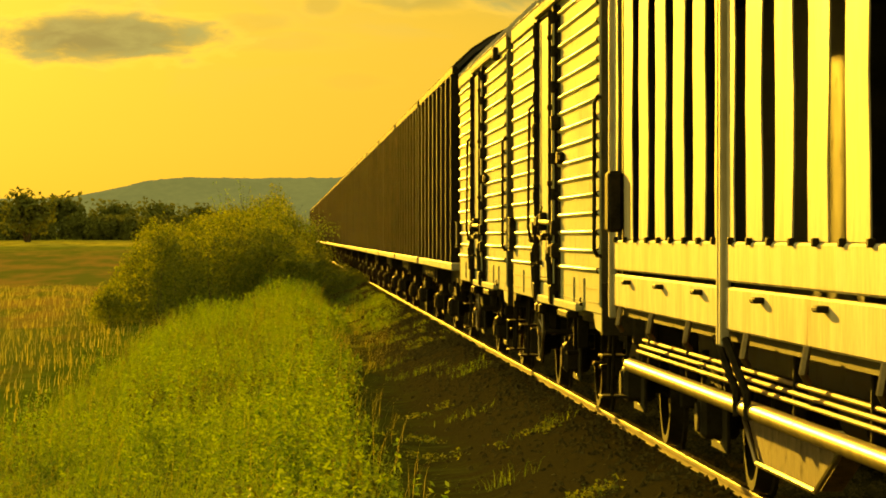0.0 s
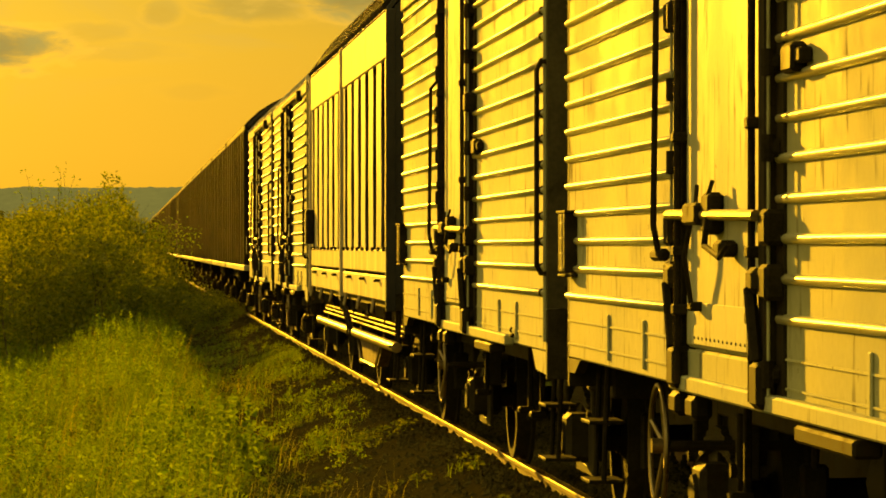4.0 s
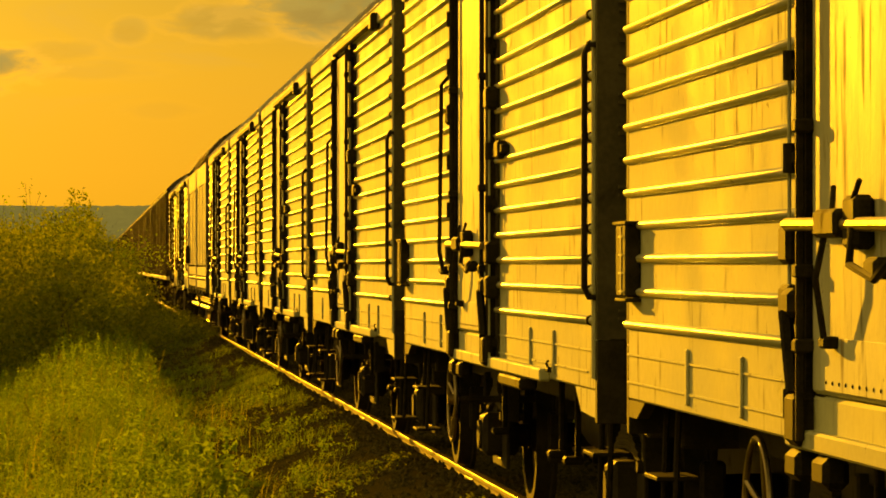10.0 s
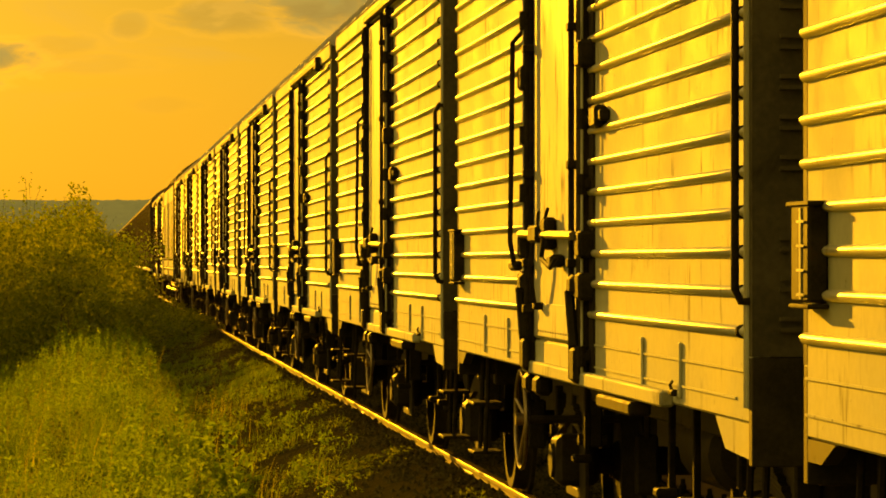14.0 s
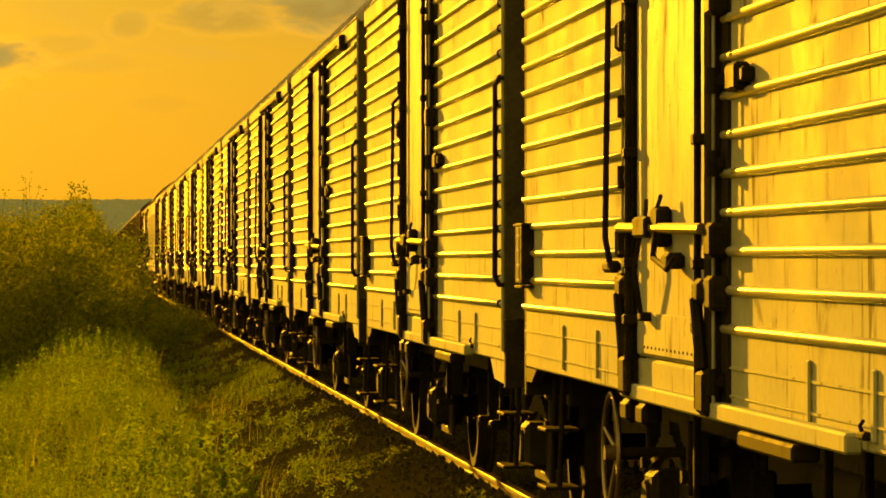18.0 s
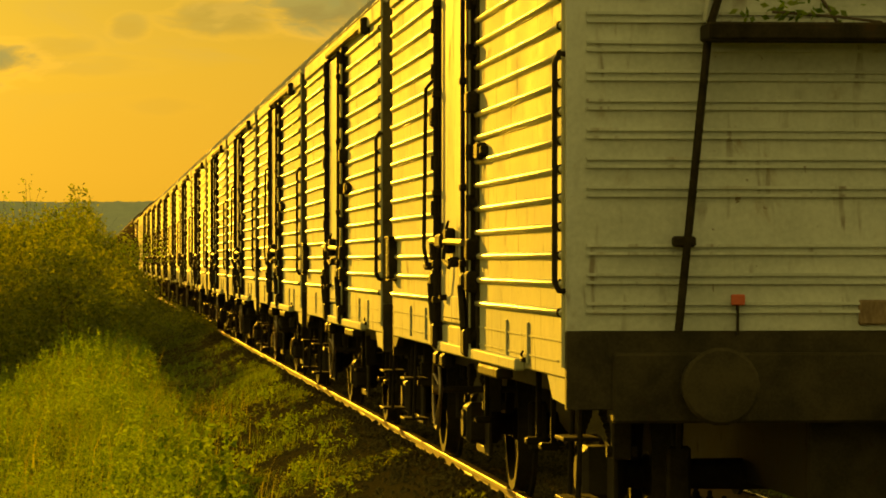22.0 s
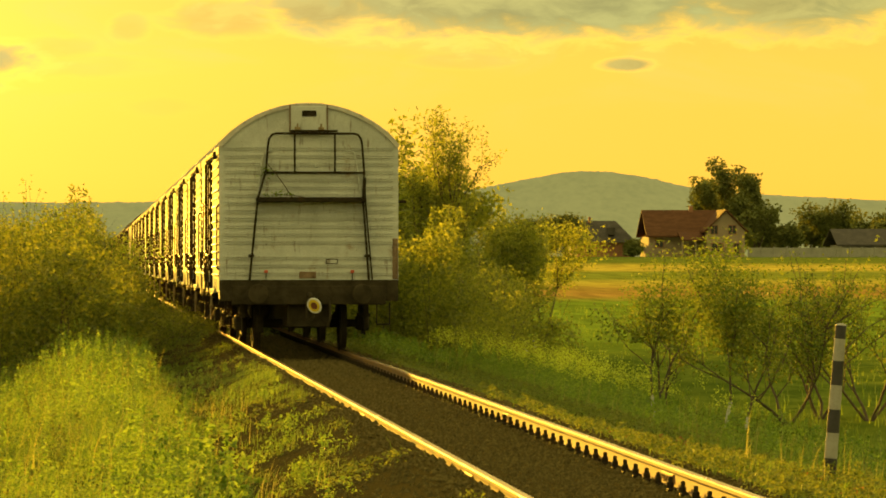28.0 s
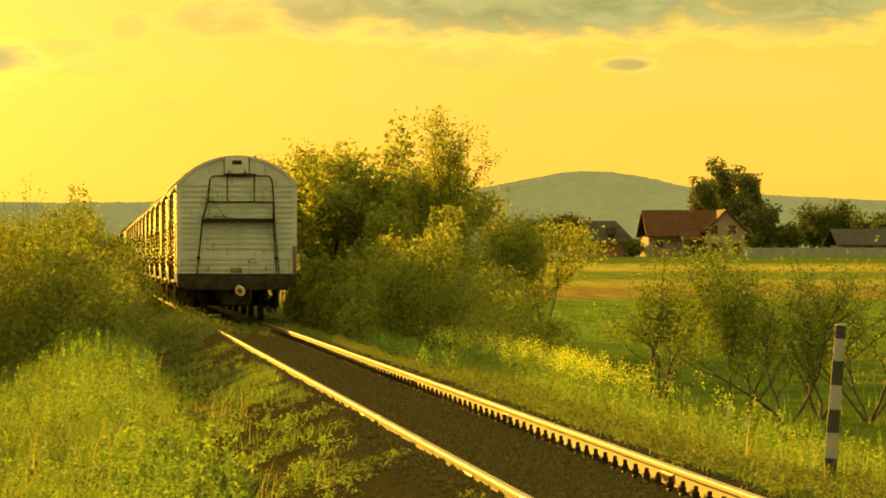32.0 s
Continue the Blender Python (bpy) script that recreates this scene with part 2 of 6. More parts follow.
STONE = surface("dark_ballast_stone", (0.05, 0.040, 0.014), (0.165, 0.130, 0.045), 0.9, 0, 30, 200, 0.4, 0.01, gloss=0.0)
POST_BLACK = surface("black_post_paint", (0.02, 0.018, 0.015), (0.05, 0.045, 0.04), 0.6, 0, 6, 60, 0.2, 0.004)
POST_WHITE = surface("chalky_post_paint", (0.27, 0.26, 0.20), (0.40, 0.38, 0.31), 0.7, 0, 6, 60, 0.25, 0.004, (1, 1, 1), (0.3, 0.26, 0.18), 0.3, 8)
BARK = surface("tree_bark", (0.05, 0.035, 0.02), (0.13, 0.095, 0.06), 0.85, 0, 8, 60, 0.8, 0.015, (1, 1, 0.3))
WHITEWASH = surface("limewashed_bark", (0.45, 0.43, 0.38), (0.66, 0.64, 0.58), 0.85, 0, 10, 60, 0.6, 0.01)
GRASS = foliage("meadow_grass", (0.085, 0.155, 0.018), (0.215, 0.285, 0.036), 0.6)
DRY = foliage("dry_grass", (0.24, 0.22, 0.05), (0.40, 0.36, 0.10), 0.55)
WEED = foliage("nettle_leaf", (0.09, 0.175, 0.02), (0.245, 0.345, 0.042), 0.62)
TREE = foliage("olive_tree_leaf", (0.125, 0.16, 0.018), (0.30, 0.315, 0.042), 0.64)
LOW = foliage("low_creeping_weed", (0.08, 0.12, 0.016), (0.20, 0.22, 0.035), 0.5)
RED_WEED = foliage("reddish_weed", (0.20, 0.06, 0.02), (0.34, 0.13, 0.04), 0.45)
BLOOM = foliage("yellow_blossom", (0.46, 0.54, 0.03), (0.66, 0.74, 0.06), 0.5)
LEAF = foliage("tree_leaf", (0.075, 0.15, 0.014), (0.22, 0.30, 0.035), 0.68)
HEDGE = foliage("thicket_leaf", (0.085, 0.125, 0.014), (0.24, 0.255, 0.034), 0.6)
MEADOW = foliage("deep_green_meadow", (0.09, 0.15, 0.015), (0.18, 0.25, 0.03), 0.6)
FRUIT = foliage("fruit_tree_leaf", (0.065, 0.115, 0.013), (0.19, 0.225, 0.03), 0.52)
# Paler, greyer leaf colours: the haze of the distance put into the colour.
FAR_LEAF = foliage("hazed_distant_foliage", (0.11, 0.125, 0.036), (0.17, 0.185, 0.055), 0.22, 0.02, 0.1)
WALL = surface("house_render", (0.27, 0.20, 0.125), (0.37, 0.275, 0.18), 0.85, 0, 0.6, 12, 0.1, 0.01)
BRICK = surface("brick_wall", (0.24, 0.10, 0.05), (0.36, 0.17, 0.09), 0.85, 0, 1.0, 14, 0.2, 0.01)
TILE = surface("red_brown_roof_tiles", (0.085, 0.040, 0.020), (0.14, 0.065, 0.032), 0.8, 0, 0.8, 16, 0.3, 0.02, (1, 1, 3), gloss=0.05)
SLATE = surface("dark_roof_sheet", (0.05, 0.045, 0.04), (0.10, 0.09, 0.075), 0.75, 0, 0.8, 14, 0.2, 0.02, gloss=0.1)
CONCRETE = surface("grey_yard_wall", (0.26, 0.25, 0.20), (0.36, 0.34, 0.28), 0.85, 0, 0.8, 14, 0.2, 0.01)
GLASS = surface("dark_window_glass", (0.015, 0.016, 0.014), (0.03, 0.03, 0.028), 0.12, 0, 2, 20, 0.0)


def make_ground_material():
    m = bpy.data.materials.new("railway_land")
    m.use_nodes = True
    n = Nodes(m.node_tree)
    out, p = n.add("ShaderNodeOutputMaterial"), n.add("ShaderNodeBsdfPrincipled")
    n.link(p.outputs[0], out.inputs[0])
    at = n.add("ShaderNodeTexCoord").outputs["Object"]
    sep = n.add("ShaderNodeSeparateXYZ")
    n.link(at, sep.inputs[0])
    x, y = sep.outputs[0], sep.outputs[1]
    fine, mid, big = n.noise(at, 45.0, 5.0, 0.7), n.noise(at, 3.2, 5.0, 0.6, 0.4), n.noise(at, 0.35, 4.0, 0.6, 0.4)
    dirt = n.mix(n.step(fine, 0.3, 0.7), (0.028, 0.024, 0.008), (0.080, 0.066, 0.023))
    turf = n.mix(n.step(n.math("ADD", n.math("MULTIPLY", mid, 0.6), n.math("MULTIPLY", fine, 0.4)), 0.35, 0.68), (0.03, 0.042, 0.008), (0.09, 0.10, 0.02))
    away = n.math("ABSOLUTE", n.math("ADD", x, -0.1))
    ragged = n.math("ADD", away, n.math("MULTIPLY_ADD", mid, 1.6, -0.8))
    colour = n.mix(n.step(ragged, 1.9, 2.9), dirt, turf)
    # Meadow beyond the embankment, then strips of ripe and green crop across the land.
    meadow = n.mix(n.step(n.noise(n.scaled(at, 1, 0.35, 1), 1.2, 5.0, 0.65), 0.35, 0.7), (0.06, 0.095, 0.012), (0.13, 0.17, 0.022))
    colour = n.mix(n.step(ragged, 5.0, 7.5), colour, meadow)
    edge = n.math("ADD", y, n.math("MULTIPLY_ADD", big, 24.0, -12.0))
    crops = n.ramp(n.math("DIVIDE", edge, 700.0), [(0.0, (0.10, 0.155, 0.018)), (0.32, (0.115, 0.175, 0.019)), (0.35, (0.26, 0.16, 0.04)), (0.40, (0.24, 0.17, 0.035)), (0.425, (0.32, 0.26, 0.04)), (0.45, (0.28, 0.25, 0.04)), (0.47, (0.14, 0.17, 0.024)),
                                                  (0.53, (0.15, 0.175, 0.026)), (0.555, (0.36, 0.29, 0.045)), (0.61, (0.33, 0.27, 0.04)), (0.66, (0.10, 0.13, 0.02)), (1.0, (0.08, 0.11, 0.02))])
    crops = n.mix(1.0, crops, n.mix(n.step(n.noise(n.scaled(at, 1, 0.12, 1), 0.7, 5.0, 0.7), 0.3, 0.7), (0.9, 0.9, 0.9), (1.6, 1.6, 1.45)), "MULTIPLY")
    colour = n.mix(n.step(edge, 100.0, 130.0), colour, n.mix(n.step(away, 6.0, 9.0), colour, crops))
    ripe = n.mix(n.step(n.noise(n.scaled(at, 1, 0.12, 1), 0.35, 5.0, 0.6), 0.38, 0.62), (0.15, 0.16, 0.03), (0.30, 0.19, 0.045))
    colour = n.mix(n.math("MULTIPLY", n.step(n.math("ADD", x, n.math("MULTIPLY_ADD", mid, 3.0, -1.5)), -8.0, -11.0), n.step(edge, 400.0, 300.0)), colour, ripe)
    n.put(p.inputs["Base Color"], colour)
    p.inputs["Roughness"].default_value = 0.95
    p.inputs["Specular IOR Level"].default_value = 0.0
    b = n.add("ShaderNodeBump")
    b.inputs["Strength"].default_value, b.inputs["Distance"].default_value = 0.6, 0.03
    n.link(n.math("ADD", n.math("MULTIPLY", fine, 0.5), mid), b.inputs["Height"]), n.link(b.outputs[0], p.inputs["Normal"])
    return m


GROUND = make_ground_material()


def make_hill_material():
    m = bpy.data.materials.new("hazy_wooded_hill")
    m.use_nodes = True
    n = Nodes(m.node_tree)
    out, p = n.add("ShaderNodeOutputMaterial"), n.add("ShaderNodeBsdfPrincipled")
    n.link(p.outputs[0], out.inputs[0])
    at = n.add("ShaderNodeTexCoord").outputs["Object"]
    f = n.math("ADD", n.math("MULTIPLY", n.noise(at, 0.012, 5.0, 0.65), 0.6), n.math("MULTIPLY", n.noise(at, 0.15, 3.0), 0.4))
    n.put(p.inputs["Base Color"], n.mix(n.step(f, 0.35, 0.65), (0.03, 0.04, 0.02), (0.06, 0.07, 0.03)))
    # Haze put into the colour: an even emission stands in for scattered light.
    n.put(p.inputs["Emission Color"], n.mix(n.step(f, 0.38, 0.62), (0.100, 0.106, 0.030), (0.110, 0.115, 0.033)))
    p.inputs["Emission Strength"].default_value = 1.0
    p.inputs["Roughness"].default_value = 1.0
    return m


HILL = make_hill_material()

# ---- mesh helpers ----


class Shape:
    """Collects vertices and faces of one mesh."""

    def __init__(self):
        self.v, self.f = [], []

    def add(self, verts, faces):
        o = len(self.v)
        self.v += [tuple(p) for p in verts]
        self.f += [tuple(i + o for i in f) for f in faces]
        return self

    def box(self, x0, x1, y0, y1, z0, z1, c=0.0):
        """A box; c: the width of its chamfered edges."""
        if x0 > x1:
            x0, x1 = x1, x0
        if y0 > y1:
            y0, y1 = y1, y0
        if z0 > z1:
            z0, z1 = z1, z0
        if c <= 0:
            v = [(x, y, z) for z in (z0, z1) for y in (y0, y1) for x in (x0, x1)]
            return self.add(v, [(0, 2, 3, 1), (4, 5, 7, 6), (0, 1, 5, 4), (2, 6, 7, 3), (0, 4, 6, 2), (1, 3, 7, 5)])
        c = min(c, (x1 - x0) * 0.45, (y1 - y0) * 0.45, (z1 - z0) * 0.45)
        ring = [(x0 + c, y0), (x1 - c, y0), (x1, y0 + c), (x1, y1 - c), (x1 - c, y1), (x0 + c, y1), (x0, y1 - c), (x0, y0 + c)]
        inner = [(x0 + c, y0 + c), (x1 - c, y0 + c), (x1 - c, y0 + c), (x1 - c, y1 - c), (x1 - c, y1 - c), (x0 + c, y1 - c), (x0 + c, y1 - c), (x0 + c, y0 + c)]
        v = [(*p, z0) for p in inner] + [(*p, z0 + c) for p in ring] + [(*p, z1 - c) for p in ring] + [(*p, z1) for p in inner]
        f = [(6, 4, 2, 0), (24, 26, 28, 30)]
        for k in range(3):
            for i in range(8):
                j = (i + 1) % 8
                f.append((k * 8 + i, k * 8 + j, k * 8 + 8 + j, k * 8 + 8 + i))
        return self.add(v, f)

    def tube(self, points, r, sides=8, closed=False, r1=None, cap=True):
        """A round bar along points; r1: its radius at the far end."""
        pts = [Vector(p) for p in points]
        n = len(pts)
        v, f = [], []
        up = None
        for i, p in enumerate(pts):
            a = pts[(i - 1) % n] if (closed or i) else p
            b = pts[(i + 1) % n] if (closed or i < n - 1) else p
            d = (b - a).normalized()
            if up is None:
                up = d.orthogonal().normalized()
            up = (up - d * up.dot(d))
            up = up.normalized() if up.length > 1e-6 else d.orthogonal().normalized()
            side = d.cross(up)
            rr = r if r1 is None else r + (r1 - r) * i / max(1, n - 1)
            for k in range(sides):
                t = 2 * math.pi * k / sides
                v.append(p + (up * math.cos(t) + side * math.sin(t)) * rr)
        for i in range(n if closed else n - 1):
            j = (i + 1) % n
            for k in range(sides):
                m = (k + 1) % sides
                f.append((i * sides + k, j * sides + k, j * sides + m, i * sides + m))
        if cap and not closed:
            f.append(tuple(range(sides)))
            f.append(tuple(range((n - 1) * sides + sides - 1, (n - 1) * sides - 1, -1)))
        return self.add(v, f)

    def sweep(self, profile, y0, y1, cap=True):
        """A closed x, z outline drawn out along y."""
        n = len(profile)
        v = [(x, y, z) for y in (y0, y1) for x, z in profile]
        f = [(i, (i + 1) % n, n + (i + 1) % n, n + i) for i in range(n)]
        if cap:
            f += [tuple(range(n - 1, -1, -1)), tuple(range(n, 2 * n))]
        return self.add(v, f)

    def lathe(self, profile, at, axis="X", seg=24):
        """An r, h outline turned round an axis through at."""
        n, v, f = len(profile), [], []
        for k in range(seg):
            t = 2 * math.pi * k / seg
            c, s = math.cos(t), math.sin(t)
            for r, h in profile:
                q = {"X": (h, r * c, r * s), "Y": (r * c, h, r * s), "Z": (r * c, r * s, h)}[axis]
                v.append((at[0] + q[0], at[1] + q[1], at[2] + q[2]))
        for k in range(seg):
            m = (k + 1) % seg
            for i in range(n - 1):
                f.append((k * n + i, k * n + i + 1, m * n + i + 1, m * n + i))
        return self.add(v, f)

    def mesh(self, name, material, smooth=35):
        me = bpy.data.meshes.new(name)
        me.from_pydata(self.v, [], self.f)
        me.materials.append(material)
        bm = bmesh.new()
        bm.from_mesh(me)
        bmesh.ops.recalc_face_normals(bm, faces=bm.faces)
        bm.to_mesh(me)
        bm.free()
        if smooth:
            me.polygons.foreach_set("use_smooth", [True] * len(me.polygons))
            me.set_sharp_from_angle(angle=radians(smooth))
        return me


def part(name, shape, material, parent, label="", at=None, smooth=35):
    """One mesh object under a thing or a part. shape: a Shape or a mesh already made."""
    me = shape if isinstance(shape, bpy.types.Mesh) else shape.mesh(name, material, smooth)
    ob = new(name, me)
    ob.parent = parent
    if at is not None:
        ob.location = at
    return tagged(ob, label)


def thing(name, shape, material, label, category, group="", kind="", at=(0, 0, 0), smooth=35):
    me = shape if isinstance(shape, bpy.types.Mesh) else shape.mesh(name, material, smooth)
    ob = new(name, me)
    ob.location = at
    return tagged(ob, label, category, group, kind)


def root(name, label, category, group="", at=(0, 0, 0), rz=0):
    ob = new(name)
    ob.empty_display_size = 0.3
    ob.matrix_basis = pose(*at, 0, 0, rz)
    return tagged(ob, label, category, group)


def flakes(name, verts, size, material):
    """A mesh of many separate faces of `size` corners each, from an array of corners."""
    me = bpy.data.meshes.new(name)
    v = np.asarray(verts, dtype=np.float32).reshape(-1, 3)
    count = len(v) // size
    me.vertices.add(len(v))
    me.vertices.foreach_set("co", v.ravel())
    me.loops.add(len(v))
    me.loops.foreach_set("vertex_index", np.arange(len(v), dtype=np.int32))
    me.polygons.add(count)
    me.polygons.foreach_set("loop_start", np.arange(count, dtype=np.int32) * size)
    me.update(calc_edges=True)
    me.materials.append(material)
    return me


RNG = np.random.default_rng(7)


def unit(v):
    return v / np.maximum(np.linalg.norm(v, axis=-1, keepdims=True), 1e-6)


def leaves(name, centres, length, width, material, droop=0.3, spread=1.0):
    """Kite-shaped leaves, each turned its own way, at the given centres."""
    c = np.asarray(centres, dtype=float).reshape(-1, 3)
    n = len(c)
    a = unit(RNG.normal(size=(n, 3)) * (1, 1, 0.6) * spread + (0, 0, -droop))
    b = unit(np.cross(a, unit(RNG.normal(size=(n, 3)))))
    ln = (length * RNG.uniform(0.6, 1.25, n))[:, None]
    wd = (width * RNG.uniform(0.6, 1.25, n))[:, None]
    quad = np.stack([c - a * ln * 0.5, c + b * wd * 0.5 - a * ln * 0.05, c + a * ln * 0.5, c - b * wd * 0.5 - a * ln * 0.05], axis=1)
    return flakes(name, quad, 4, material)


def blades(name, base, height, width, material, lean=0.35, wind=(0.1, 0.0)):
    """Grass blades, each a bent strip with a pointed tip, rising from the given ground points."""
    p = np.asarray(base, dtype=float).reshape(-1, 3)
    n = len(p)
    h = np.broadcast_to(height, n) * RNG.uniform(0.55, 1.2, n)
    t = RNG.uniform(0, 2 * np.pi, n)
    d = np.stack([np.cos(t), np.sin(t), np.zeros(n)], 1)
    s = np.stack([-np.sin(t), np.cos(t), np.zeros(n)], 1) * (width * RNG.uniform(0.6, 1.3, n))[:, None] * 0.5
    bend = d * (h * lean * RNG.uniform(0.2, 1.3, n))[:, None] + np.array([wind[0], wind[1], 0.0]) * h[:, None]
    up = np.stack([np.zeros(n), np.zeros(n), h], 1)
    mid, tip = p + up * 0.55 + bend * 0.3, p + up * 0.97 + bend
    v = np.stack([p - s, p + s, mid + s * 0.7, mid - s * 0.7, tip + s * 0.12, tip - s * 0.12], axis=1).reshape(-1, 3).astype(np.float32)
    k = (np.arange(n, dtype=np.int32) * 6)[:, None]
    loops = np.concatenate([k, k + 1, k + 2, k + 3, k + 3, k + 2, k + 4, k + 5], axis=1).ravel()
    me = bpy.data.meshes.new(name)
    me.vertices.add(len(v))
    me.vertices.foreach_set("co", v.ravel())
    me.loops.add(len(loops))
    me.loops.foreach_set("vertex_index", loops)
    me.polygons.add(2 * n)
    me.polygons.foreach_set("loop_start", np.arange(2 * n, dtype=np.int32) * 4)
    me.update(calc_edges=True)
    me.materials.append(material)
    return me

# ---- the land ----


def smooth(v, a, b):
    t = np.clip((v - a) / (b - a), 0, 1)
    return t * t * (3 - 2 * t)


def ground_z(x, y):
    """Height of the land: track bed, verge, embankment and the fields that rise gently far off."""
    x, y = np.asarray(x, dtype=float), np.asarray(y, dtype=float)
    z = -0.155 - 0.285 * smooth(np.abs(x), 1.25, 2.3) + 0.12 * smooth(-x, 0.79, 0.86) * (1 - smooth(-x, 1.0, 1.5))
    z = z - 0.62 * smooth(x, 2.4, 6.0) - 0.78 * smooth(-x, 3.3, 7.6)
    z = z + 0.14 * smooth(-x, 2.3, 3.0) * (1 - smooth(-x, 3.4, 4.6))
    rise = smooth(y, 130, 640) * 3.3 * smooth(np.abs(x), 6, 16)
    wave = 0.05 * np.sin(x * 1.7 + 0.9 * np.sin(y * 0.31)) * np.sin(y * 0.45 + x * 0.6) * smooth(np.abs(x), 1.6, 2.6)
    return z + rise + wave


def spaced(a, b, near, lo, hi):
    """Grid lines from a to b, `near` apart between lo and hi, and ever wider outside."""
    out, v, gap = [lo], lo, near
    while v < hi:
        v += near
        out.append(v)
    while v < b:
        gap *= 1.25
        v += gap
        out.append(min(v, b))
    v, gap = lo, near
    while v > a:
        gap *= 1.25
        v -= gap
        out.insert(0, max(v, a))
    return np.array(out)


def make_ground():
    xs, ys = spaced(-4200, 4200, 0.3, -9, 10), spaced(-800, 4600, 0.9, -40, 150)
    gx, gy = np.meshgrid(xs, ys)
    gz = ground_z(gx, gy)
    v = np.stack([gx, gy, gz], -1).reshape(-1, 3)
    w, h = len(xs), len(ys)
    i = np.arange(w * h).reshape(h, w)
    f = np.stack([i[:-1, :-1], i[:-1, 1:], i[1:, 1:], i[1:, :-1]], -1).reshape(-1, 4)
    me = bpy.data.meshes.new("ground")
    me.from_pydata(v.tolist(), [], f.tolist())
    me.materials.append(GROUND)
    me.polygons.foreach_set("use_smooth", [True] * len(me.polygons))
    tagged(new("ground", me), "dirt verge, meadow and ripe fields along the railway", "ground", kind="structure")


def make_hill():
    xs, ys = np.linspace(-900, 1500, 900), np.concatenate([np.linspace(2860, 3000, 16), np.linspace(3030, 4300, 20)])
    gx, gy = np.meshgrid(xs, ys)
    u = (gx + 3.6) / 3000 * 7000
    top = 103 + 55 * np.exp(-((u - 885) / 215) ** 2) + 9 * np.exp(-((u - 1260) / 160) ** 2) - 36 * smooth(-u, 170, 420)
    rough_line = np.array([[noise.noise(Vector((x * 0.012, 3.3, 0))) * 4 + noise.noise(Vector((x * 0.06, 7.7, 0))) * 1.6 + abs(noise.noise(Vector((x * 0.35, 1.7, 0)))) * 3.0 for x in xs]])
    ridge = np.clip((gy - 2860) / 140, 0, 1) * (1 - smooth(gy, 3000, 4300))
    gz = -8 + (9.5 + (top + rough_line) * 0.4286) * ridge
    v = np.stack([gx, gy, gz], -1).reshape(-1, 3)
    w, h = len(xs), len(ys)
    i = np.arange(w * h).reshape(h, w)
    f = np.stack([i[:-1, :-1], i[:-1, 1:], i[1:, 1:], i[1:, :-1]], -1).reshape(-1, 4)
    me = bpy.data.meshes.new("backdrop_hills")
    me.from_pydata(v.tolist(), [], f.tolist())
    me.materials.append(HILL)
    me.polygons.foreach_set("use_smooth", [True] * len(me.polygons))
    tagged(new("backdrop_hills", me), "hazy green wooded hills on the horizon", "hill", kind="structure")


make_ground()
make_hill()

# ---- the track ----
GAUGE_HALF = 0.7535


def make_rail(x, label):
    prof = [(-0.065, -0.172), (0.065, -0.172), (0.065, -0.160), (0.012, -0.142), (0.010, -0.048), (0.036, -0.036), (0.036, -0.010), (0.030, -0.004), (-0.030, -0.004), (-0.036, -0.010), (-0.036, -0.036), (-0.010, -0.048), (-0.012, -0.142), (-0.065, -0.160)]
    s = Shape()
    s.sweep([(x + a, b) for a, b in prof], -60, 620)
    rail = thing("rail", s, RAIL_RUST, label, "rail", "rails of the track", smooth=25)
    top = Shape().sweep([(x - 0.030, -0.0038), (x + 0.030, -0.0038), (x + 0.024, 0.0), (x - 0.024, 0.0)], -60, 620)
    part("running_surface", top, STEEL, rail, "polished steel running surface")
    for y in (29.6, 41.3, 53.4, 66.0, 79.5):
        joint = Shape().box(x - 0.022, x - 0.010, y - 0.3, y + 0.3, -0.128, -0.058, 0.006).box(x + 0.010, x + 0.022, y - 0.3, y + 0.3, -0.128, -0.058, 0.006)
        for k in (-0.2, -0.08, 0.08, 0.2):
            joint.tube([(x - 0.04, y + k, -0.093), (x + 0.04, y + k, -0.093)], 0.016, 6)
        part("fishplate", joint, RAIL_RUST, rail, "bolted steel fishplate")


make_rail(-GAUGE_HALF, "rusty steel rail with a bright worn head beside the verge")
make_rail(GAUGE_HALF, "rusty steel rail with a bright worn head and bolted clips")


def make_sleepers():
    wood = Shape().box(-1.25, 1.25, -0.12, 0.12, -0.33, -0.178, 0.015).mesh("sleeper", SLEEPER)
    plates, bolts = {}, {}
    for x in (-GAUGE_HALF, GAUGE_HALF):
        plates[x] = Shape().box(x - 0.17, x + 0.17, -0.08, 0.08, -0.182, -0.1735, 0.003).mesh("chair_plate", HARDWARE)
        for side in (-1, 1):
            s = Shape().box(x + side * 0.055, x + side * 0.125, -0.045, 0.045, -0.174, -0.128, 0.012)
            s.lathe([(0.0, 0.0), (0.026, 0.0), (0.026, 0.045), (0.017, 0.047), (0.017, 0.085), (0.0, 0.09)], (x + side * 0.10, 0, -0.135), "Z", 8)
            bolts[x, side] = s.mesh("rail_clip", HARDWARE)
    for i in range(215):
        y = -26.3 + i * 0.62
        ob = new("sleeper", wood)
        ob.location = (0, y, 0)
        tagged(ob, "dark oily wooden sleeper half buried in ballast", "sleeper", "sleepers under the rails")
        for x in (-GAUGE_HALF, GAUGE_HALF):
            part("chair_plate", plates[x], HARDWARE, ob)
            for side in ((1,) if x < 0 else (-1, 1)):
                part("rail_clip", bolts[x, side], HARDWARE, ob)


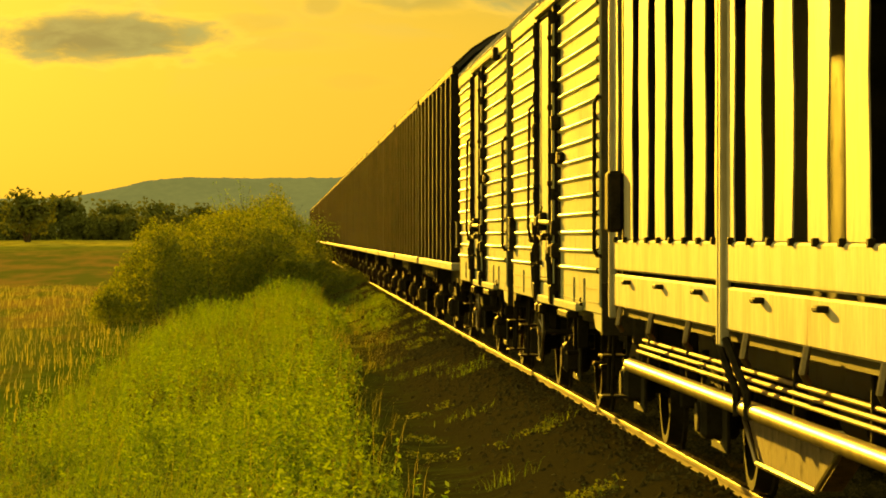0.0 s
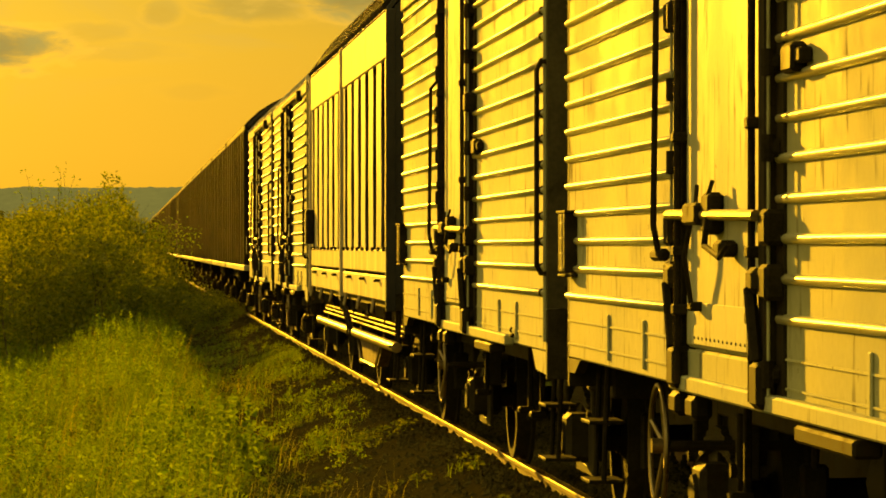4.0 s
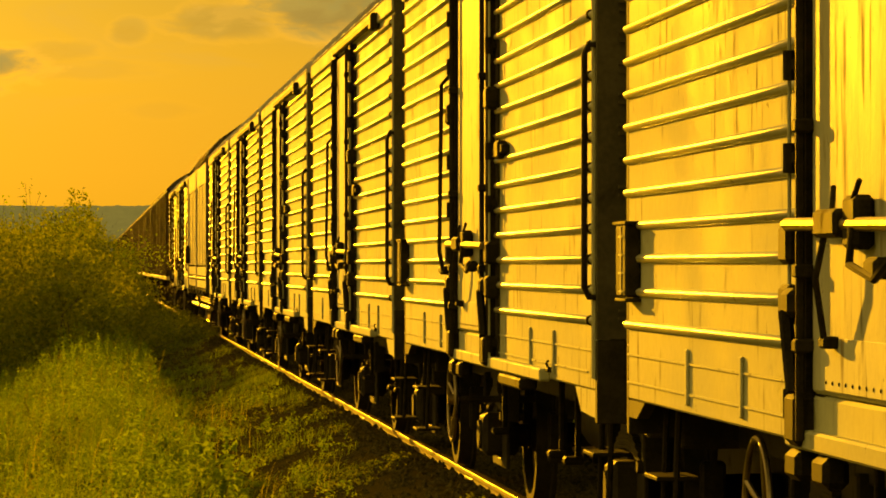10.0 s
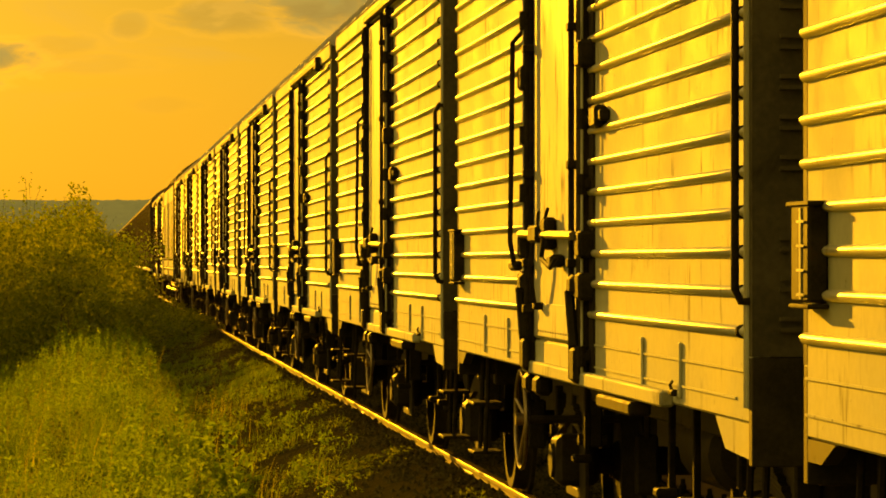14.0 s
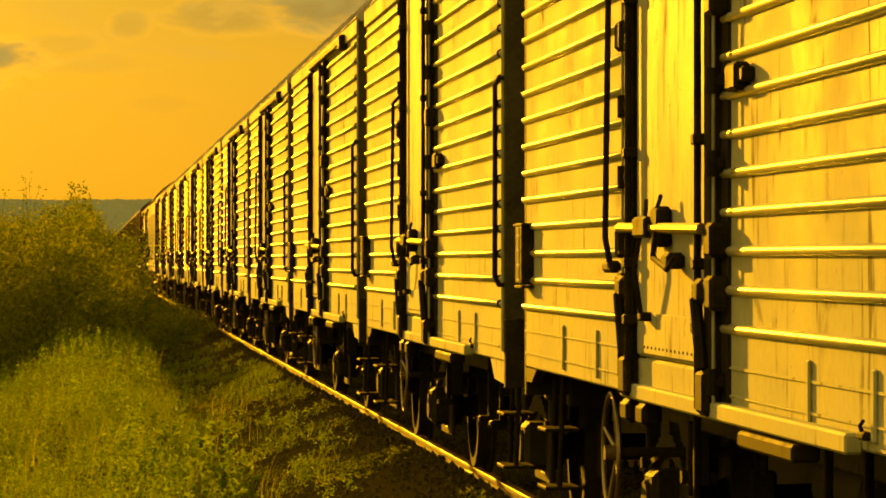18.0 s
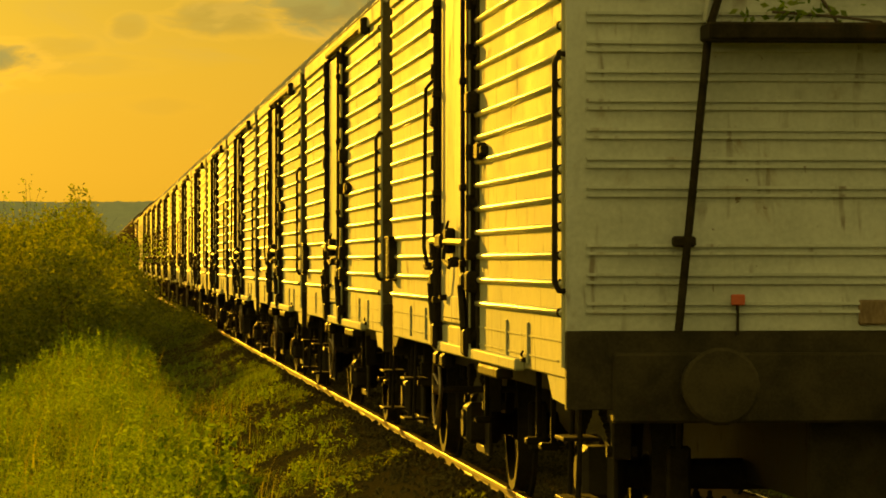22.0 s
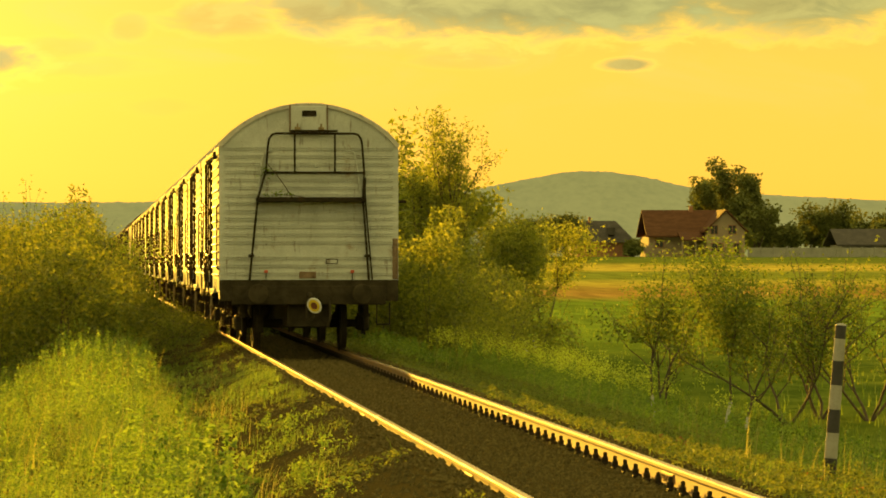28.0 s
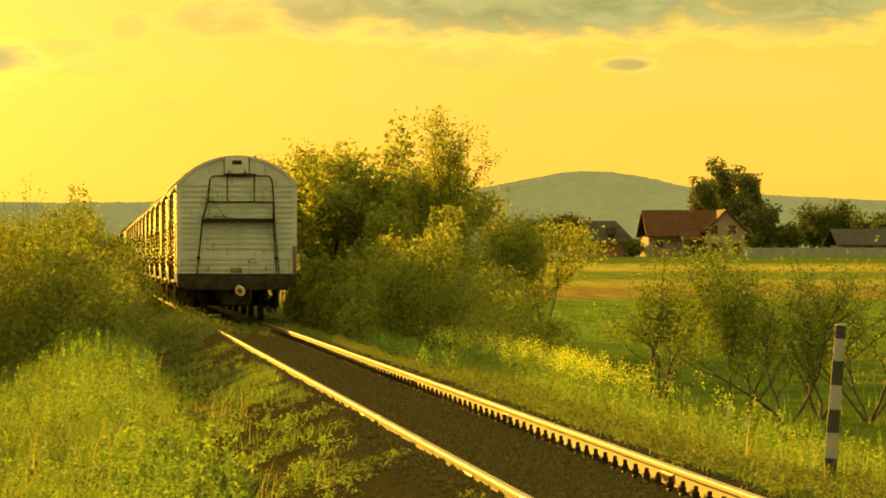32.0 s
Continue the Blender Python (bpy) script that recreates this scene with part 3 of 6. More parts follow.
def make_ballast():
    n = 56000
    y = np.concatenate([12 + 100 * RNG.random(42000) ** 1.5, RNG.uniform(-32, 12, 14000)])
    x = np.clip(RNG.normal(0, 0.95, n), -2.6, 2.6)
    z = ground_z(x, y) - 0.004
    r = RNG.uniform(0.014, 0.034, n)
    corner = np.array([(1, 0, 0), (0, 1, 0), (-1, 0, 0), (0, -1, 0), (0, 0, 1)], dtype=float)
    t = RNG.uniform(0, 6.28, n)
    c, s = np.cos(t), np.sin(t)
    pts = []
    for k in range(5):
        o = np.tile(corner[k], (n, 1)) * RNG.uniform(0.6, 1.35, (n, 1)) + RNG.normal(0, 0.15, (n, 3))
        pts.append(np.stack([x + (o[:, 0] * c - o[:, 1] * s) * r, y + (o[:, 0] * s + o[:, 1] * c) * r, z + o[:, 2] * r], 1))
    tri = np.stack([np.stack([pts[k], pts[(k + 1) % 4], pts[4]], 1) for k in range(4)], 1)
    me = flakes("ballast_stones", tri, 3, STONE)
    tagged(new("ballast_stones", me), "small dark ballast stones strewn over the track bed", "ballast", kind="stuff")


# ---- rolling stock: each wagon's origin is on the rail plane at its rear end, y runs forward ----
HALF = 1.51
SIDE = 0.065  # the body stands this far off the track's centre line
LENGTH = 10.4


def arc_roof(half, eave, peak, n=14):
    """Outline of an arched roof from one eave to the other."""
    pts = []
    for i in range(n + 1):
        t = -1 + 2 * i / n
        pts.append((half * t, eave + (peak - eave) * (1 - abs(t) ** 2.05) ** 0.86))
    return pts


def running_gear(w, axles, length, low=0.62):
    """Sole bars, springs, axle boxes, wheelsets, buffers and brake gear under a wagon."""
    for x in (-1.02, 1.02):
        part("sole_bar", Shape().box(x - 0.05, x + 0.05, 0.0, length, 0.80, 1.02, 0.01), BLACK, w)
    for y in (0.02, length - 0.02):
        s = 0.06
        part("buffer_beam", Shape().box(-1.30, 1.30, y - s, y + s, 0.80, 1.12, 0.012), BLACK, w)
    for y, d in ((-0.08, -1), (length + 0.08, 1)):
        for x in (-0.875, 0.875):
            b = Shape()
            b.lathe([(0.0, 0.0), (0.13, 0.0), (0.13, d * 0.03), (0.085, d * 0.05), (0.085, d * 0.22), (0.055, d * 0.23), (0.055, d * 0.36), (0.16, d * 0.37), (0.175, d * 0.385), (0.16, d * 0.40), (0.0, d * 0.412)], (x, y, 0.98), "Y", 18)
            part("buffer", b, BLACK, w)
        h = Shape().tube([(0, y, 0.98), (0, y + d * 0.2, 0.98), (0, y + d * 0.28, 0.94), (0, y + d * 0.26, 0.86)], 0.035, 8)
        h.tube([(0.05, y + d * 0.18, 0.95), (0.06, y + d * 0.2, 0.6), (0, y + d * 0.2, 0.52), (-0.06, y + d * 0.2, 0.6), (-0.05, y + d * 0.18, 0.95)], 0.022, 6)
        part("coupling", h, BLACK, w)
        part("brake_hose", Shape().tube([(0.33, y, 0.86), (0.34, y + d * 0.14, 0.78), (0.34, y + d * 0.2, 0.6), (0.3, y + d * 0.16, 0.45)], 0.024, 7), BLACK, w)
    wheel = [(0.0, -0.05), (0.09, -0.05), (0.11, -0.02), (0.36, 0.0), (0.38, -0.055), (0.44, -0.055), (0.455, 0.04), (0.48, 0.05), (0.48, 0.075), (0.39, 0.075), (0.37, 0.035), (0.11, 0.03), (0.09, 0.05), (0.0, 0.05)]
    for y in axles:
        ws = Shape()
        ws.lathe(wheel, (-0.76, 0, 0), "X", 26).lathe([(r, -h) for r, h in wheel], (0.76, 0, 0), "X", 26)
        ws.lathe([(0.0, -1.12), (0.065, -1.12), (0.075, -0.72), (0.085, 0), (0.075, 0.72), (0.065, 1.12), (0.0, 1.12)], (0, 0, 0), "X", 12)
        # Holes and chalk-free hub bolts let the turning be seen.
        for k in range(6):
            t = k * math.pi / 3
            for x in (-0.815, 0.815):
                ws.box(x - 0.012, x + 0.012, math.cos(t) * 0.07 - 0.012, math.cos(t) * 0.07 + 0.012, math.sin(t) * 0.07 - 0.012, math.sin(t) * 0.07 + 0.012)
        part("wheelset", ws, BLACK, w, "steel wheelset on its axle", at=(-SIDE, y, 0.455))
        for x in (-1.06, 1.06):
            g = Shape().box(x - 0.012, x + 0.012, y - 0.42, y - 0.16, 0.30, 0.86, 0.004).box(x - 0.012, x + 0.012, y + 0.16, y + 0.42, 0.30, 0.86, 0.004)
            g.box(x - 0.012, x + 0.012, y - 0.42, y + 0.42, 0.26, 0.31, 0.004)
            part("axle_guard", g, BLACK, w)
            part("axle_box", Shape().box(x - 0.13, x + 0.10, y - 0.14, y + 0.14, 0.33, 0.60, 0.03).lathe([(0, -0.15), (0.09, -0.15), (0.10, -0.12), (0.10, -0.1)], (x, y, 0.46), "X", 14), BLACK, w)
            sp = Shape()
            for k in range(6):
                L = 0.60 - 0.085 * k
                pts = [(yy, 0.62 + 0.017 * k + 0.10 * (1 - ((yy - y) / 0.60) ** 2) - 0.06) for yy in np.linspace(y - L, y + L, 7)]
                for (ya, za), (yb, zb) in zip(pts, pts[1:]):
                    sp.add([(x - 0.045, ya, za), (x + 0.045, ya, za), (x + 0.045, yb, zb), (x - 0.045, yb, zb), (x - 0.045, ya, za + 0.015), (x + 0.045, ya, za + 0.015), (x + 0.045, yb, zb + 0.015), (x - 0.045, yb, zb + 0.015)],
                           [(0, 1, 2, 3), (4, 7, 6, 5), (0, 4, 5, 1), (1, 5, 6, 2), (2, 6, 7, 3), (3, 7, 4, 0)])
            part("leaf_spring", sp, BLACK, w)
            for yy in (y - 0.62, y + 0.62):
                part("spring_hanger", Shape().box(x - 0.05, x + 0.05, yy - 0.035, yy + 0.035, 0.56, 0.84, 0.01).tube([(x - 0.075, yy, 0.60), (x + 0.075, yy, 0.60)], 0.03, 8), HARDWARE if yy > y else BLACK, w)
        for s in (-1, 1):
            part("brake_shoe", Shape().box(-0.82, -0.70, y + s * 0.50 - 0.035, y + s * 0.50 + 0.035, 0.30, 0.62, 0.015).tube([(-0.76, y + s * 0.52, 0.6), (-0.76, y + s * 0.6, 0.95)], 0.018, 6), BLACK, w)
    mid = length / 2
    # Added block hides the bright land behind; it stands in for shade underneath.
    part("shade_block", Shape().box(-0.36, 0.36, 0.2, length - 0.2, 0.42, 0.98, 0.01), BLACK, w)
    part("air_tank", Shape().lathe([(0, -0.55), (0.14, -0.53), (0.19, -0.47), (0.19, 0.47), (0.14, 0.53), (0, 0.55)], (-0.60, mid + 0.8, 0.62), "Y", 16), BLACK, w)
    rod = Shape().tube([(-0.25, axles[0] + 0.6, 0.42), (-0.25, axles[1] - 0.6, 0.46)], 0.02, 6).tube([(0.2, axles[0] + 0.6, 0.5), (0.2, axles[1] - 0.6, 0.5)], 0.016, 6)
    part("brake_rod", rod, BLACK, w)


def foot_step(w, y, x=-1.39, top=1.0):
    """A hanging step with two treads."""
    for dy in (-0.16, 0.16):
        part("step_hanger", Shape().tube([(x, y + dy, top), (x - 0.02, y + dy, 0.42)], 0.013, 6), HARDWARE, w)
    for z in (0.42, 0.70):
        part("step_tread", Shape().box(x - 0.09, x + 0.08, y - 0.17, y + 0.17, z, z + 0.018, 0.004), HARDWARE, w)


def hand_wheel(w, y):
    """Spoked brake wheel on the side of the wagon."""
    s, c, r = Shape(), (-1.42, y, 0.70), 0.255
    ring = [(c[0], y + r * math.cos(t), c[2] + r * math.sin(t)) for t in np.linspace(0, 2 * math.pi, 33)[:-1]]
    s.tube(ring, 0.012, 8, closed=True)
    for k in range(4):
        t = k * math.pi / 2 + 0.4
        s.tube([(c[0] + 0.03, y, c[2]), (c[0], y + r * math.cos(t), c[2] + r * math.sin(t))], 0.011, 6)
    s.lathe([(0, -0.03), (0.032, -0.03), (0.032, 0.04), (0, 0.04)], c, "X", 12)
    wheel = part("brake_wheel", s, BRASSY, w, "thin spoked steel brake wheel")
    part("wheel_spindle", Shape().tube([(c[0], y, c[2]), (-0.9, y, c[2])], 0.022, 8), BLACK, w)


def make_reefer():
    w = root("refrigerator_wagon", "cream two-axle refrigerator wagon with ribbed steel sides and a barred door", "freight wagon", "refrigerator wagons of the train")
    L, bottom, eave, peak = LENGTH, 1.0, 3.475, 4.18
    D0, D1 = 4.25, 6.25  # door, counted from the rear end
    # Shell: side sheets left and right of the door, ends, floor and roof.
    for y0, y1 in ((0.0, D0), (D1, L)):
        part("side_sheet", Shape().box(-HALF, -HALF + 0.06, y0, y1, bottom, eave, 0.008), PAINT, w, "cream ribbed side sheet, streaked with grime")
    part("far_side_sheet", Shape().box(HALF - 0.06, HALF, 0, L, bottom, eave, 0.008), PAINT, w)
    part("floor_pan", Shape().box(-HALF + 0.062, HALF - 0.062, 0.05, L - 0.05, bottom, bottom + 0.12), BLACK, w)
    top = arc_roof(HALF, eave, peak)
    for y0, y1, nm in ((0.0, 0.06, "rear_end_sheet"), (L - 0.06, L, "front_end_sheet")):
        prof = [(-HALF - 0.001, 1.22)] + [(x * 1.001, z - 0.03) for x, z in top] + [(HALF + 0.001, 1.22)]
        part(nm, Shape().sweep(prof, y0 - 0.006 if y0 == 0 else y0, y1 if y0 == 0 else y1 + 0.006), END_PAINT, w, "grey-white ribbed end sheet with rust stains")
        part("end_sill", Shape().box(-HALF - 0.001, HALF + 0.001, y0 - 0.005 if y0 == 0 else y0, y1 if y0 == 0 else y1 + 0.005, 0.86, 1.218, 0.004), BLACK, w)
    outer = [(x * 1.012, z + 0.012) for x, z in top]
    inner = [(x * 0.985, z - 0.03) for x, z in reversed(top)]
    part("roof", Shape().sweep(outer + inner, -0.04, L + 0.04), ROOF_PAINT, w, "arched sheet-metal roof", smooth=50)
    for i in range(9):
        y = 0.05 + (L - 0.1) * i / 8
        o = [(x * 1.02, z + 0.034) for x, z in top]
        n = [(x * 1.006, z + 0.006) for x, z in reversed(top)]
        part("roof_seam", Shape().sweep(o + n, y - 0.025, y + 0.025), ROOF_PAINT, w)
    bolt = Shape().box(-0.014, 0.014, -0.062, -0.03, -0.012, 0.018, 0.004).mesh("rim_bolt", ROOF_PAINT)
    for x, z in top[1:-1:max(1, len(top) // 14)]:
        part("rim_bolt", bolt, ROOF_PAINT, w, at=(x * 1.012, 0, z + 0.014))
    part("cant_rail", Shape().box(-HALF - 0.022, -HALF - 0.002, 0, L, eave - 0.13, eave - 0.005, 0.006), PAINT, w)
    # Pressed ribs along the side.
    zs = [1.30 + 0.1315 * i for i in range(16)]
    prof = [(0.0, -0.018), (-0.012, -0.015), (-0.019, -0.007), (-0.021, 0.003), (-0.017, 0.010), (-0.008, 0.016), (0.0, 0.018)]
    for (y0, y1) in ((0.13, D0 - 0.10), (D1 + 0.12, L - 0.03)):
        s = Shape()
        n = len(prof)
        ends = [(y0 - 0.03, 0.25), (y0, 1.0), (y1, 1.0), (y1 + 0.03, 0.25)]
        v = [(-HALF + x * k, y, z * (0.6 + 0.4 * k)) for y, k in ends for x, z in prof]
        f = [(j * n + i, j * n + i + 1, j * n + n + i + 1, j * n + n + i) for j in range(3) for i in range(n - 1)]
        f += [tuple(range(n)), tuple(range(4 * n - 1, 3 * n - 1, -1))]
        rib = s.add(v, f).mesh("side_rib", RIB_PAINT, 60)
        for z in zs:
            part("side_rib", rib, RIB_PAINT, w, at=(0, 0, z))
    far = Shape()
    for z in zs:
        far.box(HALF - 0.002, HALF + 0.015, 0.1, L - 0.1, z - 0.025, z + 0.025, 0.012)
    part("far_side_ribs", far, PAINT, w)
    for y in (0.10, 0.055):
        part("corner_bead", Shape().tube([(-HALF - 0.004, y, bottom + 0.05), (-HALF - 0.004, y, eave - 0.15)], 0.008, 6), PAINT, w)
    for z in zs:
        part("rib_rivet", Shape().lathe([(0.0, -0.03), (0.014, -0.028), (0.022, -0.014), (0.024, 0.0)], (-HALF, 0.155, z), "X", 8) if z == zs[0] else bpy.data.objects["rib_rivet"].data, HARDWARE, w, at=(0, 0, z - zs[0]))
    # Lower edge: battens, seams and the deeper corner plates.
    for y0, y1, zz in ((0.12, D0 - 0.12, 1.17), (D1 + 0.12, L - 0.05, 1.18), (0.3, D0 - 0.12, 1.075), (D1 + 0.12, L - 0.05, 1.07)):
        part("sheet_lap", Shape().box(-HALF - 0.006, -HALF + 0.004, y0, y1, zz - 0.004, zz + 0.004), PAINT, w)
    for y in (1.55, 2.55, 7.55, 8.75):
        part("batten", Shape().box(-HALF - 0.013, -HALF + 0.002, y - 0.022, y + 0.026, 1.03, 1.235, 0.006), PAINT, w, "short vertical steel strap")
    corner = Shape().add([(x, y, z) for x in (-HALF, -HALF + 0.05) for y, z in ((0, 0.88), (0.55, 0.895), (0.76, 0.998), (0, 0.998))], [(0, 1, 2, 3), (7, 6, 5, 4), (0, 4, 5, 1), (1, 5, 6, 2), (2, 6, 7, 3), (3, 7, 4, 0)])
    part("corner_plate", corner, PAINT, w, smooth=0)
    front = Shape().add([(x, y, z) for x in (-HALF, -HALF + 0.05) for y, z in ((L, 0.93), (L - 0.28, 0.93), (L - 0.5, 0.998), (L, 0.998))], [(0, 1, 2, 3), (7, 6, 5, 4), (0, 4, 5, 1), (1, 5, 6, 2), (2, 6, 7, 3), (3, 7, 4, 0)])
    part("corner_plate", front, BLACK, w, smooth=0)
    part("door_sill", Shape().box(-HALF - 0.052, -HALF + 0.002, 1.75, D1 + 0.22, 0.99, 1.05, 0.008), PAINT, w, "projecting steel sill below the door")
    part("sill_bracket", Shape().box(-HALF - 0.06, -HALF + 0.03, 2.55, 3.55, 0.925, 0.98, 0.01), HARDWARE, w)
    for y in (D1 - 0.3, D1 + 0.15):
        part("sill_bracket", Shape().box(-HALF - 0.05, -HALF + 0.03, y - 0.10, y + 0.10, 0.89, 0.982, 0.02), HARDWARE, w)
    # Door leaf, posts with hinges, lock bar and levers.
    door = part("door", Shape().box(-HALF - 0.03, -HALF + 0.045, D0 + 0.12, D1 - 0.12, 1.16, eave - 0.16, 0.012), DOOR_PAINT, w, "dented plain sheet door with a lock bar")
    part("door_threshold", Shape().box(-HALF - 0.02, -HALF + 0.05, D0, D1, 1.0, 1.155, 0.012), PAINT, w)
    part("kick_plate", Shape().box(-HALF - 0.037, -HALF - 0.031, D0 + 0.28, D1 - 0.3, 1.175, 1.33, 0.002), DOOR_PAINT, door)
    riv = Shape().lathe([(0.0, -0.004), (0.005, -0.003), (0.007, 0.0)], (-HALF - 0.037, 0, 1.20), "X", 6).mesh("rivet", HARDWARE)
    for k in range(14):
        part("rivet", riv, HARDWARE, door, at=(0, D0 + 0.32 + k * 0.1, 0))
    for y, sgn in ((D0, -1), (D1, 1)):
        part("door_post", Shape().box(-HALF - 0.05, -HALF + 0.05, y - 0.07, y + 0.07, 1.0, eave - 0.13, 0.012), HARDWARE, w, "dark steel door post")
        # Dark strips added beside the post stand in for its hinges' shadow band.
        for a, b in ((-0.22, -0.078), (0.078, 0.20)):
            part("shade_strip", Shape().box(-HALF - 0.012, -HALF + 0.03, y + a, y + b, 1.02, eave - 0.14, 0.004), HARDWARE, w)
        part("lock_rod", Shape().tube([(-HALF - 0.065, y - sgn * 0.11, 1.02), (-HALF - 0.065, y - sgn * 0.11, eave - 0.16)], 0.014, 7), HARDWARE, w)
        for z in (1.30, 1.52, 1.95, 2.55, 3.1):
            part("rod_guide", Shape().box(-HALF - 0.085, -HALF, y - sgn * 0.11 - 0.035, y - sgn * 0.11 + 0.035, z - 0.02, z + 0.02, 0.006), HARDWARE, w)
        part("post_edge", Shape().tube([(-HALF - 0.05, y + sgn * 0.15, 1.05), (-HALF - 0.05, y + sgn * 0.15, eave - 0.2)], 0.006, 6), PAINT, w)
        for i, z in enumerate((1.12, 1.42, 1.60, 1.86, 2.14, 2.42, 2.70, 2.98, 3.24)):
            big = i in (1, 2, 5)
            hs = Shape().box(-HALF - (0.075 if big else 0.05), -HALF, y + sgn * 0.07, y + sgn * (0.22 if big else 0.16), z - (0.06 if big else 0.028), z + (0.06 if big else 0.028), 0.015)
            hs.lathe([(0, -0.045), (0.022, -0.045), (0.022, 0.045), (0, 0.045)], (-HALF - 0.05, y + sgn * 0.14, z), "Z", 8)
            part("hinge", hs, HARDWARE, w)
        foot = Shape().box(-HALF - 0.08, -HALF, y - 0.09, y + 0.09, 1.0, 1.16, 0.02).box(-HALF - 0.09, -HALF - 0.02, y - 0.05, y + 0.10, 1.38, 1.47, 0.02)
        foot.tube([(-HALF - 0.07, y - 0.02, 1.16), (-HALF - 0.08, y + 0.05, 1.4)], 0.022, 6)
        part("post_foot", foot, HARDWARE, w)
    bar = Shape().tube([(-HALF - 0.075, D0 - 0.05, 1.64), (-HALF - 0.075, D1 + 0.05, 1.66)], 0.020, 10)
    part("lock_bar", bar, BRASSY, door, "worn round lock bar")
    lock = Shape().box(-HALF - 0.11, -HALF - 0.03, 5.38, 5.70, 1.615, 1.695, 0.012).box(-HALF - 0.09, -HALF - 0.03, 5.18, 5.36, 1.58, 1.73, 0.015)
    lock.tube([(-HALF - 0.09, 5.2, 1.64), (-HALF - 0.10, 5.2, 1.54), (-HALF - 0.10, 4.85, 1.50), (-HALF - 0.08, 4.75, 1.55)], 0.012, 7)
    lock.box(-HALF - 0.10, -HALF - 0.03, 4.86, 5.02, 1.50, 1.56, 0.015).tube([(-HALF - 0.08, 5.55, 1.69), (-HALF - 0.07, 5.58, 1.76)], 0.008, 6).tube([(-HALF - 0.08, 5.24, 1.72), (-HALF - 0.07, 5.20, 1.77)], 0.008, 6)
    part("lock_case", lock, HARDWARE, door, "dark lever lock")
    part("lock_lever", Shape().tube([(-HALF - 0.09, 5.62, 1.62), (-HALF - 0.10, 5.70, 1.5), (-HALF - 0.07, 5.72, 1.32)], 0.010, 7).box(-HALF - 0.08, -HALF - 0.03, 5.68, 5.77, 1.30, 1.335, 0.008), HARDWARE, door)
    part("pull_rod", Shape().tube([(-HALF - 0.08, D1 + 0.28, 1.50), (-HALF - 0.10, D1 + 0.30, 1.62), (-HALF - 0.09, D1 + 0.28, 2.60), (-HALF - 0.02, D1 + 0.24, 2.68)], 0.0125, 8), HARDWARE, w, "long vertical pull rod beside the door")
    part("pull_grip", Shape().box(-HALF - 0.09, -HALF - 0.04, D1 + 0.24, D1 + 0.5, 1.48, 1.53, 0.015), HARDWARE, w)
    part("top_track", Shape().box(-HALF - 0.06, -HALF + 0.0, 1.55, D1 + 0.15, eave - 0.125, eave - 0.065, 0.012), HARDWARE, w, "dark overhead door track")
    part("track_stop", Shape().box(-HALF - 0.075, -HALF + 0.0, 1.40, 1.60, eave - 0.18, eave - 0.05, 0.015), HARDWARE, w)
    part("door_catch", Shape().box(-HALF - 0.055, -HALF, 3.64, 3.84, 2.09, 2.185, 0.012).box(-HALF - 0.045, -HALF, 3.54, 3.65, 2.115, 2.165, 0.008), HARDWARE, w)
    # Hand rail at the rear corner, louvred label box at the front corner.
    rail = Shape().tube([(-HALF, 0.04, 2.48), (-HALF - 0.03, 0.04, 2.48), (-HALF - 0.05, 0.04, 2.44), (-HALF - 0.05, 0.04, 1.44), (-HALF - 0.03, 0.04, 1.40), (-HALF, 0.04, 1.40)], 0.014, 8)
    part("hand_rail", rail, HARDWARE, w, "dark vertical hand rail")
    box = part("label_holder", Shape().box(-HALF - 0.062, -HALF + 0.002, L - 0.40, L - 0.12, 1.41, 1.70, 0.010).box(-HALF - 0.066, -HALF + 0.002, L - 0.42, L - 0.05, 1.695, 1.71, 0.004), HARDWARE, w, "slotted label holder standing off the side sheet")
    part("holder_strip", Shape().box(-HALF - 0.066, -HALF - 0.0625, L - 0.30, L - 0.275, 1.42, 1.69), RIB_PAINT, box, "worn bright edge strip")
    for k in range(4):
        part("slot_bar", Shape().box(-HALF - 0.068, -HALF - 0.0665, L - 0.36, L - 0.24, 1.43 + k * 0.072, 1.438 + k * 0.072), RIB_PAINT, box)
    part("holder_foot", Shape().box(-HALF - 0.064, -HALF + 0.002, L - 0.41, L - 0.09, 1.392, 1.406, 0.004), HARDWARE, box)
    hook = Shape().tube([(-HALF - 0.02, 1.66, 1.06), (-HALF - 0.028, 1.65, 1.075), (-HALF - 0.022, 1.63, 1.09)], 0.006, 6).box(-HALF - 0.03, -HALF, 1.60, 1.70, 1.035, 1.06, 0.008)
    part("rope_hook", hook, HARDWARE, w)
    step = Shape().tube([(HALF - 0.36, 0.02, 0.84), (HALF - 0.37, -0.02, 0.47), (HALF - 0.15, -0.02, 0.47), (HALF - 0.14, 0.02, 0.84)], 0.012, 6).box(HALF - 0.37, HALF - 0.15, -0.08, 0.04, 0.46, 0.48, 0.004)
    part("corner_step", step, HARDWARE, w, "hanging stirrup step")
    # Rear end: ribs in pairs, ladder frame of bent pipe, roof hatch, small plates.
    zs2 = [1.30 + 0.132 * i for i in range(17) if i != 3]
    er = Shape().sweep([(-HALF + 0.09, 0.0), (HALF - 0.09, 0.0), (HALF - 0.09, 0.014), (-HALF + 0.09, 0.014)], -0.024, 0.002).sweep([(-HALF + 0.09, 0.036), (HALF - 0.09, 0.036), (HALF - 0.09, 0.05), (-HALF + 0.09, 0.05)], -0.024, 0.002).mesh("end_rib", END_PAINT)
